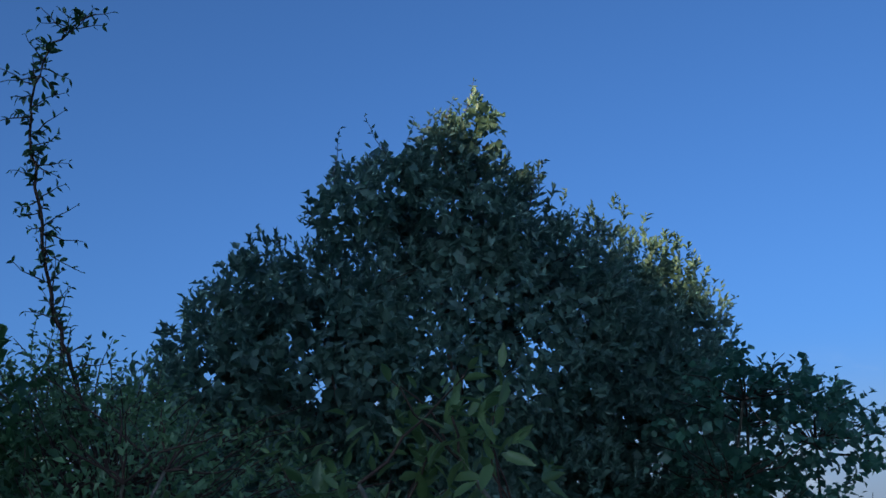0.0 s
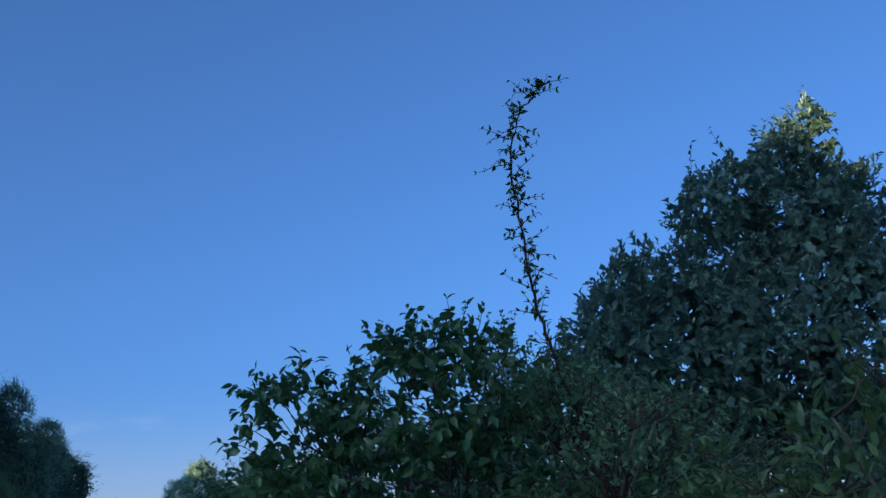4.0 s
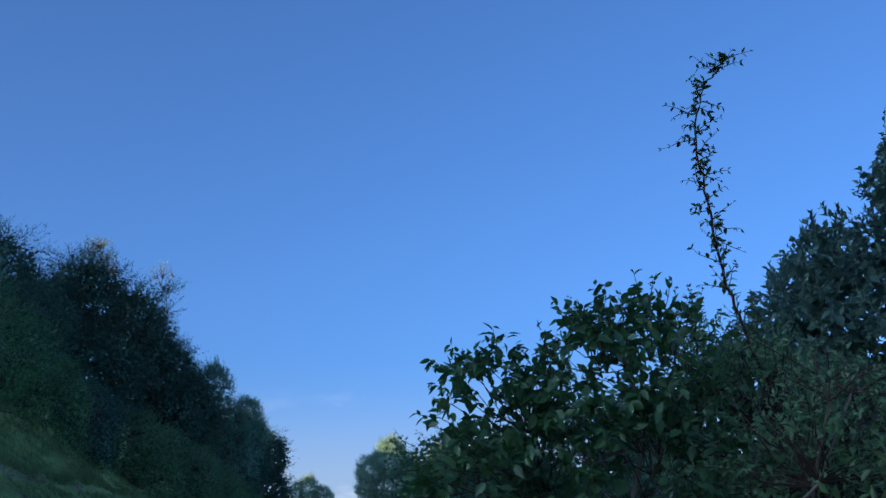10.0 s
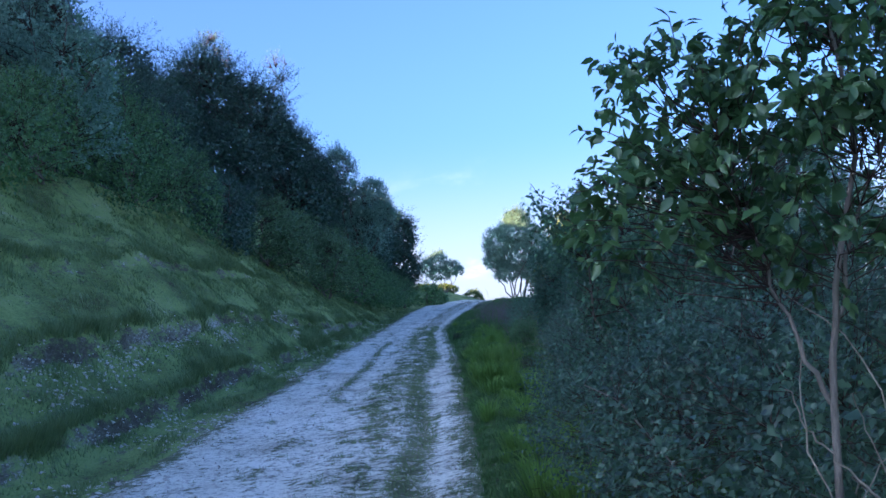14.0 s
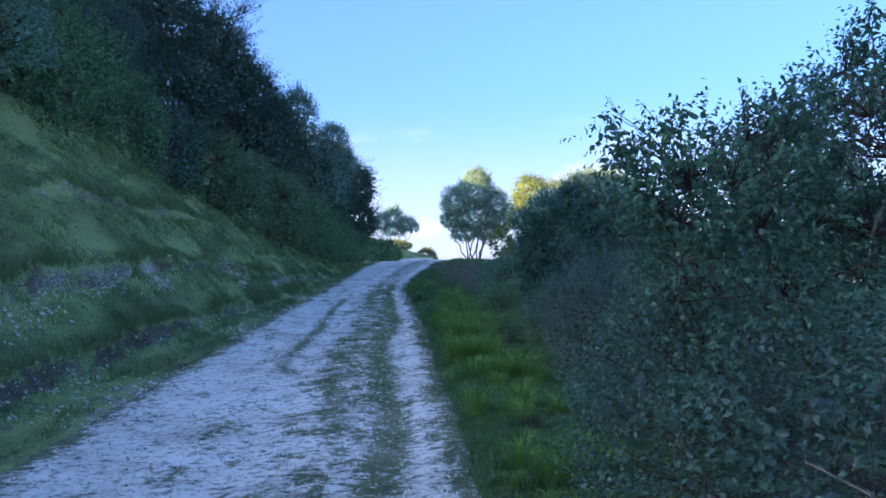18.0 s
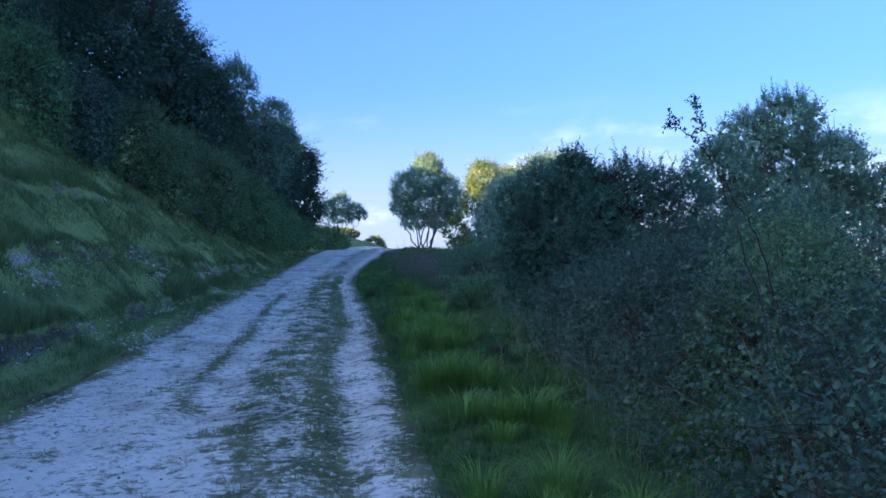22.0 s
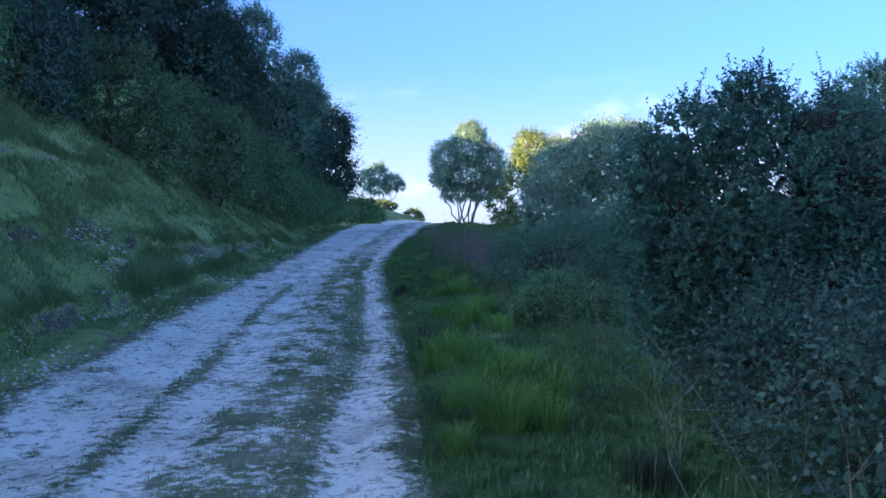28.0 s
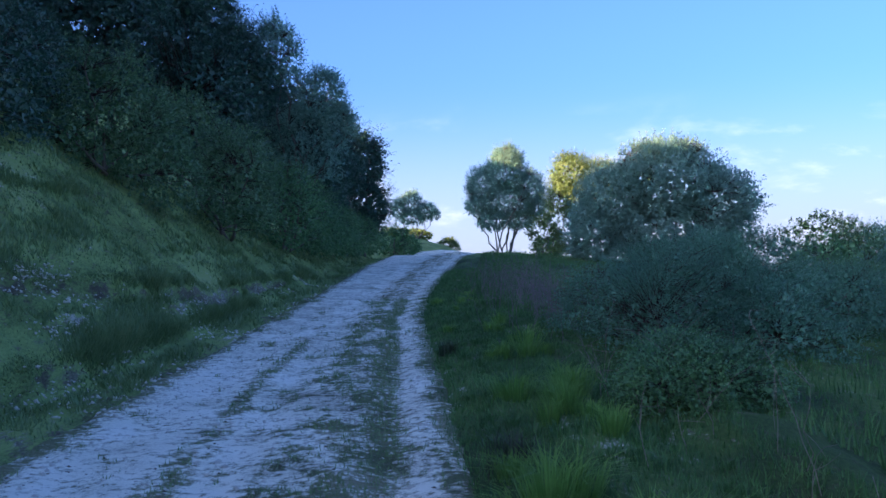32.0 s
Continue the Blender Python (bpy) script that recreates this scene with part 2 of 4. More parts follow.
def leaf_mat(name, dark, mid, light, rough=0.42, through=0.4):
    """Leaves: each its own tint, larger patches of lighter growth, light that passes through."""
    m, nt, out = nodes_of(name)
    geo = nt.nodes.new("ShaderNodeNewGeometry")
    r = ramp(nt, [(0.0, dark), (0.55, mid), (1.0, light)])
    big = noise_tex(nt, 1.3, 3, 0.6, geo.outputs["Position"])
    mix = nt.nodes.new("ShaderNodeMath")
    mix.operation = "MULTIPLY_ADD"
    nt.links.new(geo.outputs["Random Per Island"], mix.inputs[0])
    mix.inputs[1].default_value = 0.55
    shift = nt.nodes.new("ShaderNodeMapRange")
    shift.inputs["From Min"].default_value, shift.inputs["From Max"].default_value = 0.3, 0.7
    shift.inputs["To Max"].default_value = 0.45
    nt.links.new(big.outputs["Fac"], shift.inputs["Value"])
    nt.links.new(shift.outputs["Result"], mix.inputs[2])
    nt.links.new(mix.outputs[0], r.inputs["Fac"])
    b = nt.nodes.new("ShaderNodeBsdfPrincipled")
    b.inputs["Roughness"].default_value = rough
    b.inputs["Specular IOR Level"].default_value = 0.65
    b.inputs["Specular Tint"].default_value = (0.9, 0.97, 1.0, 1)
    nt.links.new(r.outputs["Color"], b.inputs["Base Color"])
    tr = nt.nodes.new("ShaderNodeBsdfTranslucent")
    nt.links.new(r.outputs["Color"], tr.inputs["Color"])
    sh = nt.nodes.new("ShaderNodeMixShader")
    sh.inputs["Fac"].default_value = through
    nt.links.new(b.outputs[0], sh.inputs[1])
    nt.links.new(tr.outputs[0], sh.inputs[2])
    nt.links.new(sh.outputs[0], out.inputs["Surface"])
    return m


def rough_mat(name, stops, scale, rough=0.9, bump=0.3, bump_scale=60, stretch=None):
    m, nt, out = nodes_of(name)
    co = position(nt)
    if stretch:
        mp = nt.nodes.new("ShaderNodeMapping")
        mp.inputs["Scale"].default_value = stretch
        nt.links.new(co, mp.inputs["Vector"])
        co = mp.outputs["Vector"]
    n = noise_tex(nt, scale, 6, 0.65, co)
    r = ramp(nt, stops)
    nt.links.new(n.outputs["Fac"], r.inputs["Fac"])
    b = nt.nodes.new("ShaderNodeBsdfPrincipled")
    b.inputs["Roughness"].default_value = rough
    b.inputs["Specular IOR Level"].default_value = 0.2
    nt.links.new(r.outputs["Color"], b.inputs["Base Color"])
    n2 = noise_tex(nt, bump_scale, 4, 0.7, co)
    bp = nt.nodes.new("ShaderNodeBump")
    bp.inputs["Strength"].default_value, bp.inputs["Distance"].default_value = bump, 0.02
    nt.links.new(n2.outputs["Fac"], bp.inputs["Height"])
    nt.links.new(bp.outputs[0], b.inputs["Normal"])
    nt.links.new(b.outputs[0], out.inputs["Surface"])
    return m


def worn_mat(name, attribute, under, over, soft=0.18, scale=6.0, bump=0.6, stretch=None, lush=None):
    """Two covers that meet along a ragged line: an attribute says how bare the ground is."""
    m, nt, out = nodes_of(name)
    co = position(nt)
    if stretch:
        mp = nt.nodes.new("ShaderNodeMapping")
        mp.inputs["Scale"].default_value = stretch
        nt.links.new(co, mp.inputs["Vector"])
        co = mp.outputs["Vector"]
    at = nt.nodes.new("ShaderNodeAttribute")
    at.attribute_name = attribute
    n1, n2, n3 = noise_tex(nt, scale, 8, 0.78, co), noise_tex(nt, 1.1, 4, 0.6, co), noise_tex(nt, 45, 4, 0.7, co)
    add = nt.nodes.new("ShaderNodeMath")
    add.operation = "MULTIPLY_ADD"
    nt.links.new(n1.outputs["Fac"], add.inputs[0])
    add.inputs[1].default_value = 5.0
    nt.links.new(at.outputs["Fac"], add.inputs[2])
    edge = nt.nodes.new("ShaderNodeMapRange")
    edge.inputs["From Min"].default_value, edge.inputs["From Max"].default_value = 3.0 - soft, 3.0 + soft
    nt.links.new(add.outputs[0], edge.inputs["Value"])
    ru, ro = ramp(nt, under), ramp(nt, over)
    mixn = nt.nodes.new("ShaderNodeMath")
    mixn.operation = "MULTIPLY_ADD"
    nt.links.new(n3.outputs["Fac"], mixn.inputs[0])
    mixn.inputs[1].default_value = 0.6
    nt.links.new(n2.outputs["Fac"], mixn.inputs[2])
    sc = nt.nodes.new("ShaderNodeMapRange")
    sc.inputs["From Min"].default_value, sc.inputs["From Max"].default_value = 0.58, 0.98
    nt.links.new(mixn.outputs[0], sc.inputs["Value"])
    nt.links.new(sc.outputs["Result"], ru.inputs["Fac"])
    nt.links.new(sc.outputs["Result"], ro.inputs["Fac"])
    mx = nt.nodes.new("ShaderNodeMix")
    mx.data_type = "RGBA"
    nt.links.new(edge.outputs["Result"], mx.inputs[0])
    nt.links.new(ru.outputs["Color"], mx.inputs[6])
    nt.links.new(ro.outputs["Color"], mx.inputs[7])
    if lush:
        # greener growth where the second attribute says so
        green, at2, mix2 = ramp(nt, lush), nt.nodes.new("ShaderNodeAttribute"), nt.nodes.new("ShaderNodeMix")
        at2.attribute_name, mix2.data_type = "lush", "RGBA"
        nt.links.new(sc.outputs["Result"], green.inputs["Fac"])
        nt.links.new(at2.outputs["Fac"], mix2.inputs[0])
        nt.links.new(ru.outputs["Color"], mix2.inputs[6])
        nt.links.new(green.outputs["Color"], mix2.inputs[7])
        nt.links.new(mix2.outputs[2], mx.inputs[6])
    b = nt.nodes.new("ShaderNodeBsdfPrincipled")
    b.inputs["Roughness"].default_value = 0.95
    b.inputs["Specular IOR Level"].default_value = 0.15
    nt.links.new(mx.outputs[2], b.inputs["Base Color"])
    bp = nt.nodes.new("ShaderNodeBump")
    bp.inputs["Strength"].default_value, bp.inputs["Distance"].default_value = bump, 0.03
    nt.links.new(n3.outputs["Fac"], bp.inputs["Height"])
    nt.links.new(bp.outputs[0], b.inputs["Normal"])
    nt.links.new(b.outputs[0], out.inputs["Surface"])
    return m


TURF = [(0.0, (0.081, 0.098, 0.037)), (0.4, (0.161, 0.23, 0.071)), (0.7, (0.241, 0.333, 0.103)), (1.0, (0.27, 0.33, 0.125))]
DUSTY = [(0.0, (0.07, 0.075, 0.045)), (0.4, (0.13, 0.15, 0.075)), (0.7, (0.19, 0.20, 0.11)), (1.0, (0.30, 0.29, 0.2))]
EARTH = [(0.0, (0.046, 0.04, 0.025)), (0.45, (0.10, 0.09, 0.058)), (0.75, (0.19, 0.18, 0.13)), (1.0, (0.52, 0.51, 0.42))]
CHALK = [(0.0, (0.36, 0.35, 0.27)), (0.22, (0.64, 0.63, 0.52)), (0.48, (0.82, 0.815, 0.69)), (1.0, (0.90, 0.895, 0.79))]
LUSH = [(0.0, (0.022, 0.04, 0.014)), (0.5, (0.05, 0.095, 0.026)), (1.0, (0.10, 0.17, 0.045))]
M_GROUND = worn_mat("downland_turf", "bare", TURF, EARTH, soft=0.25, scale=8.0, stretch=(1, 0.35, 1), lush=LUSH)
M_TRACK = worn_mat("chalk_track", "bare", DUSTY, CHALK, soft=0.3, scale=12.0, bump=0.7)
M_STONE = rough_mat("chalk_stone", [(0.2, (0.36, 0.335, 0.27)), (0.6, (0.69, 0.665, 0.58)), (1, (0.84, 0.82, 0.75))], 3.0, bump=0.5)
M_CLOD = rough_mat("crumbling_earth", [(0.2, (0.054, 0.047, 0.03)), (0.6, (0.118, 0.106, 0.07)), (1, (0.225, 0.21, 0.155))], 9.0, bump=0.6)
M_BARK = rough_mat("grey_bark", [(0.2, (0.09, 0.078, 0.065)), (0.6, (0.21, 0.19, 0.16)), (1, (0.34, 0.32, 0.28))], 14, bump=0.7, stretch=(1, 1, 0.25))
M_TWIG = rough_mat("dark_twig", [(0.2, (0.03, 0.02, 0.018)), (1, (0.10, 0.065, 0.05))], 20)
M_DEAD = rough_mat("dead_stem", [(0.2, (0.17, 0.145, 0.11)), (1, (0.36, 0.32, 0.26))], 20)
L_DOG = leaf_mat("dogwood_leaf", (0.039, 0.095, 0.036), (0.071, 0.164, 0.054), (0.122, 0.243, 0.077))
L_ROSE = leaf_mat("rose_leaf", (0.035, 0.076, 0.035), (0.062, 0.136, 0.057), (0.098, 0.187, 0.085))
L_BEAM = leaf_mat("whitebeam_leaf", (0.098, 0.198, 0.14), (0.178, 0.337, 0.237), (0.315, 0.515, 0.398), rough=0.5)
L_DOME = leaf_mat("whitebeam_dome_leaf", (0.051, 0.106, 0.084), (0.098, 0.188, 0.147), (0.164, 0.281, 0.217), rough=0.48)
L_DARK = leaf_mat("dark_thorn_leaf", (0.025, 0.076, 0.055), (0.066, 0.179, 0.118), (0.128, 0.291, 0.186), through=0.5)
L_HAZEL = leaf_mat("hazel_leaf", (0.034, 0.093, 0.057), (0.061, 0.157, 0.089), (0.128, 0.294, 0.138))
L_TEAL = leaf_mat("juniper_leaf", (0.066, 0.158, 0.1), (0.119, 0.264, 0.152), (0.198, 0.396, 0.224))
L_ELDER = leaf_mat("elder_leaf", (0.065, 0.115, 0.038), (0.10, 0.175, 0.056), (0.15, 0.24, 0.085))
L_YEW = leaf_mat("yew_leaf", (0.025, 0.065, 0.05), (0.048, 0.122, 0.076), (0.087, 0.194, 0.113), through=0.25)
L_THORN = leaf_mat("hawthorn_leaf", (0.066, 0.144, 0.064), (0.118, 0.26, 0.098), (0.206, 0.396, 0.145))
L_BRAM = leaf_mat("bramble_leaf", (0.029, 0.057, 0.042), (0.067, 0.142, 0.089), (0.134, 0.268, 0.156))
L_FRESH = leaf_mat("fresh_leaf", (0.072, 0.143, 0.062), (0.126, 0.237, 0.099), (0.189, 0.319, 0.142))
# far trees: the haze of distance is put into this pale, bluish leaf tint
L_HAZY_TREE = leaf_mat("hazy_tree_leaf", (0.136, 0.258, 0.203), (0.236, 0.394, 0.305), (0.334, 0.514, 0.39), rough=0.5, through=0.5)
L_GOLD = leaf_mat("ash_leaf", (0.101, 0.164, 0.048), (0.162, 0.24, 0.073), (0.263, 0.342, 0.109))
L_GRASS = leaf_mat("grass_blade", (0.042, 0.105, 0.03), (0.08, 0.185, 0.05), (0.165, 0.33, 0.088), rough=0.65, through=0.4)
L_DRY = leaf_mat("dry_grass", (0.10, 0.165, 0.06), (0.17, 0.27, 0.095), (0.30, 0.375, 0.165), rough=0.6, through=0.3)
L_SEDGE = leaf_mat("sedge_blade", (0.03, 0.04, 0.02), (0.055, 0.075, 0.035), (0.09, 0.11, 0.05))
L_TUFT = leaf_mat("tuft_blade", (0.12, 0.23, 0.045), (0.19, 0.36, 0.07), (0.30, 0.50, 0.12), rough=0.65, through=0.5)


# ---------------------------------------------------------------- the lie of the land


def smooth(a, b, v):
    t = np.clip((np.asarray(v, float) - a) / (b - a), 0, 1)
    return t * t * (3 - 2 * t)


def right_edge(y):
    return np.interp(y, [-30, -5, 10, 20, 31, 36, 42, 48, 56, 63, 75, 95], [-0.5, 0.1, 0.36, 0.45, 0.40, 0.63, 1.05, 1.57, 2.2, 2.85, 4.6, 9.0])


def left_edge(y):
    return np.interp(y, [-30, -5, 7, 15, 22, 29, 36, 43, 55, 66, 75, 95], [-2.9, -2.6, -2.5, -2.3, -2.1, -1.84, -1.57, -1.35, -0.95, -0.4, 0.9, 5.5])


def lumps(x, y, s, amp, seed=0.0):
    p = np.stack([np.ravel(x) * s, np.ravel(y) * s, np.full(np.size(x), seed)], 1)
    return amp * np.array([noise.noise(Vector(q)) for q in p]).reshape(np.shape(x))


def ledges(y):
    """How far from the track's edge the foot of each worn ledge of the bank lies, and how strong it is there."""
    return ((np.interp(y, [0, 16, 22, 30], [0.90, 0.88, 0.80, 0.78]), 1 - smooth(19, 29, y)),
            (np.interp(y, [0, 14, 18, 24, 28, 31, 45], [1.58, 1.50, 1.54, 1.58, 1.30, 1.0, 0.9]), 1 - 0.6 * smooth(32, 45, y)),
            (np.interp(y, [0, 40], [2.55, 2.4]), 0.7 - 0.5 * smooth(22, 30, y)))


def shift(x, y):
    """Small wanderings of the ledges."""
    return lumps(0 * y, y, 0.3, 0.10, 3.0) + lumps(0 * y, y, 1.1, 0.07, 4.0) + lumps(x, y, 4.0, 0.05, 6.0)


def land(x, y, detail=True):
    """The height of the ground in the tilted lie of the track: bank and unseen hill on one side, verge and falling
    field on the other.
    """
    x, y = np.asarray(x, float), np.asarray(y, float)
    s, r = left_edge(y) - x, x - right_edge(y)
    if detail:
        s = s + shift(x, y)
    fade = 1 - 0.85 * smooth(22, 75, y)
    worn = np.clip(0.66 + (lumps(x, 0.5 * y, 0.6, 1.0, 13.0) if detail else 0), 0.15, 1.0)
    low, mid = 0.06 * smooth(0.0, 0.4, s), 1.04 * np.clip(s - 0.7, 0, 3.6)
    for foot, strong in ledges(y):
        mid = mid + 0.17 * worn * strong * smooth(foot, foot + 0.085, s) - 0.04 * worn * strong * np.exp(-((s - foot + 0.04) / 0.06) ** 2)
    # unseen hill crest: heights set to shade the track, dips let sun reach far crowns
    shade_ridge = np.interp(y, [-60, -16, -12.5, -1, 9, 22, 34.5, 37, 43, 46.5, 50, 55, 63, 71, 80, 93, 96.5, 99, 110], [11.5, 10.9, 13.0, 14.5, 17.6, 18.8, 18.8, 15.0, 11, 11, 14.2, 14.2, 14.2, 16.3, 15.6, 13.2, 12.6, 8, 4])
    up = (low + mid) * fade + smooth(4.0, 26, s) * (shade_ridge - 4.3 * fade)
    verge = 0.10 * smooth(0.0, 0.5, r) - 0.09 * np.clip(r - 2.2, 0, 40)
    z = np.where(s > 0, up, 0) + np.where(r > 0, verge, 0)
    past = np.clip(y - 64, 0, 3000)
    z = z - past * (0.006 + 0.03 * smooth(2, 7, x)) - np.clip(y - 118, 0, 3000) * 0.06 * smooth(118, 180, y)
    if detail:
        off = np.clip(np.maximum(s, r), 0, 1)
        z = z + off * (lumps(x, 0.22 * y, 1.8, 0.10) + lumps(x, 0.3 * y, 5.0, 0.06, 5.0)) + lumps(x, y, 0.35, 0.04, 9.0)
    return z


def to_world(p):
    """From the track's lie to the level world."""
    p = np.asarray(p, float)
    c, q = math.cos(radians(3.0)), math.sin(radians(3.0))
    return np.stack([p[..., 0], p[..., 1] * c - p[..., 2] * q, p[..., 1] * q + p[..., 2] * c], -1)


def grid_mesh(name, xs, ys, height, mat, bare=None):
    gx, gy = np.meshgrid(xs, ys)
    z = height(gx, gy)
    v = to_world(np.stack([gx, gy, z], -1)).reshape(-1, 3)
    nx, ny = len(xs), len(ys)
    i = (np.arange(ny - 1)[:, None] * nx + np.arange(nx - 1)[None]).reshape(-1, 1)
    f = i + np.array([[0, 1, nx + 1, nx]])
    me = mesh_from(name, v, f, mat, smooth=True)
    if bare is not None:
        a = me.attributes.new("bare", "FLOAT", "POINT")
        a.data.foreach_set("value", bare(gx, gy, z).astype(np.float32).ravel())
        a = me.attributes.new("lush", "FLOAT", "POINT")
        a.data.foreach_set("value", (smooth(0.0, 0.15, gx - right_edge(gy)) * smooth(70, 55, gy)).astype(np.float32).ravel())
    return me


def spread(lo, hi, fine_lo, fine_hi, step, grow=1.18):
    """Grid lines that are close together in one stretch and wider and wider apart outside it."""
    mid = list(np.arange(fine_lo, fine_hi + step / 2, step))
    d, v = step, fine_hi
    while v < hi:
        d *= grow
        v += d
        mid.append(v)
    d, v = step, fine_lo
    while v > lo:
        d *= grow
        v -= d
        mid.insert(0, v)
    return np.array(mid)


# chalk slips on the bank: how far along, how far from the track, half length, half width
SLIPS = [(12.2, 1.42, 1.2, 0.10), (10.2, 1.20, 0.7, 0.12), (25.0, 1.10, 0.7, 0.09), (25.2, 1.62, 0.6, 0.07), (29.3, 1.02, 1.3, 0.08), (18.6, 1.40, 0.7, 0.07)]


def ground_bare(x, y, z):
    """Bare earth and chalk show in the two worn scarps of the bank and here and there at the track's edge."""
    s = left_edge(y) - x + shift(x, y)
    patch, fine = lumps(0.4 * x, y, 0.6, 1.0, 21.0), lumps(x, 0.25 * y, 4.0, 0.5, 23.0)
    worn = 0.62 + lumps(x, 0.5 * y, 0.6, 1.1, 13.0)
    face = sum(strong * np.exp(-((s - foot - 0.005) / 0.05) ** 4) for foot, strong in ledges(y))
    scarp = face * np.clip(0.2 + 0.7 * worn + 0.8 * patch + 2.4 * fine, 0, 1.0)
    slip = sum(0.9 * np.exp(-((y - sy) / ry) ** 2 - ((s - ss) / rs) ** 2) for sy, ss, ry, rs in SLIPS)
    scarp = scarp + slip * np.clip(0.3 + fine * 2.6, 0, 1)
    edge = 0.5 * np.exp(-(np.clip(s, -9, 9) / 0.3) ** 2) + 0.6 * fine * np.exp(-(np.clip(s, -9, 9) / 0.5) ** 2)
    return np.clip(scarp + edge, -0.1, 1.05) * (y < 60)


def track_bare(x, y, z):
    """Wheel ruts are bare, turf grows between them and along the sides."""
    l, r = left_edge(y), right_edge(y)
    u = (x - l) / (r - l) + lumps(x, y, 0.45, 0.03, 31.0)
    strip = np.interp(y, [0, 8, 12, 15, 17.5, 20, 24, 40], [0.86, 0.86, 0.85, 0.79, 0.79, 0.86, 0.84, 0.82])
    b = np.full(np.shape(x), 0.95)
    b -= 0.85 * np.exp(-((u - strip) / 0.06) ** 2) * (0.95 + lumps(x, y, 0.9, 0.4, 41.0)) * (1 - 0.6 * smooth(28, 42, y))
    b -= 0.50 * np.exp(-((u - strip + 0.16) / 0.09) ** 2) * (0.8 + lumps(x, y, 1.3, 0.8, 47.0))
    b -= 0.75 * np.exp(-((u - 0.38) / 0.038) ** 2) * np.interp(y, [0, 13, 15, 28, 30], [0.3, 0.3, 1, 1, 0.25]) * np.clip(lumps(x, y, 0.6, 1.2, 53.0) + 0.8, 0, 1)
    b -= 0.75 * np.exp(-((u - 0.66) / 0.16) ** 2) * np.clip(lumps(x, 0.7 * y, 3.6, 2.0, 55.0) + lumps(x, y, 9.0, 1.6, 56.0) - 0.1, 0, 1)
    b -= 0.55 * np.clip(lumps(x, 0.7 * y, 3.0, 2.0, 58.0) + lumps(x, y, 10.0, 1.8, 59.0) - 0.4, 0, 1)
    b -= 0.3 * np.clip(lumps(x, y, 1.1, 1.0, 57.0), 0, 1)
    side = np.minimum(x - l, r - x)
    return b - 1.0 * (1 - smooth(-0.22, 0.2, side + lumps(x, y, 2.0, 0.14, 61.0)))


def track_height(x, y):
    l, r = left_edge(y), right_edge(y)
    u = (x - l) / (r - l)
    rut = -0.035 * np.exp(-((u - 0.88) / 0.06) ** 2) - 0.03 * np.exp(-((u - 0.48) / 0.07) ** 2) - 0.02 * np.exp(-((u - 0.2) / 0.1) ** 2)
    side = np.minimum(x - l, r - x)
    return land(x, y) + 0.03 + rut + lumps(x, y, 3.0, 0.018, 71.0) + lumps(x, y, 11.0, 0.007, 73.0) - 0.10 * (1 - smooth(-0.3, -0.05, side))


ground = part("ground", grid_mesh("ground", np.unique(np.concatenate([spread(-1500, 1500, -6.0, 3.4, 0.1), np.arange(-4.2, -1.9, 0.05) + 0.013])), spread(-300, 2500, 2, 36, 0.13, 1.08), lambda x, y: land(x, y) - 0.16 * smooth(0.0, 0.12, np.minimum(x - left_edge(y), right_edge(y) - x)) * (y < 94), M_GROUND, ground_bare))
tagged(ground, "rough downland turf with a worn chalky bank", "ground", kind="structure")


def track_mesh():
    n_across, ys = 60, np.concatenate([np.arange(-8, 40, 0.07), np.arange(40, 95, 0.25)])
    t = np.linspace(-0.13, 1.13, n_across)
    l, r = left_edge(ys), right_edge(ys)
    gx = l[:, None] + t[None] * (r - l)[:, None]
    gy = np.repeat(ys[:, None], n_across, 1)
    z = track_height(gx, gy)
    v = to_world(np.stack([gx, gy, z], -1)).reshape(-1, 3)
    i = (np.arange(len(ys) - 1)[:, None] * n_across + np.arange(n_across - 1)[None]).reshape(-1, 1)
    me = mesh_from("track", v, i + np.array([[0, 1, n_across + 1, n_across]]), M_TRACK, smooth=True)
    a = me.attributes.new("bare", "FLOAT", "POINT")
    a.data.foreach_set("value", track_bare(gx, gy, z).astype(np.float32).ravel())
    return me


track = tagged(part("track", track_mesh()), "rutted white chalk track with turf between the wheel ruts", "track", kind="structure")


def surface(x, y):
    """The height of whatever lies on top."""
    s = np.minimum(np.asarray(x) - left_edge(y), right_edge(y) - np.asarray(x))
    return np.where(s > 0, track_height(x, y), land(x, y))


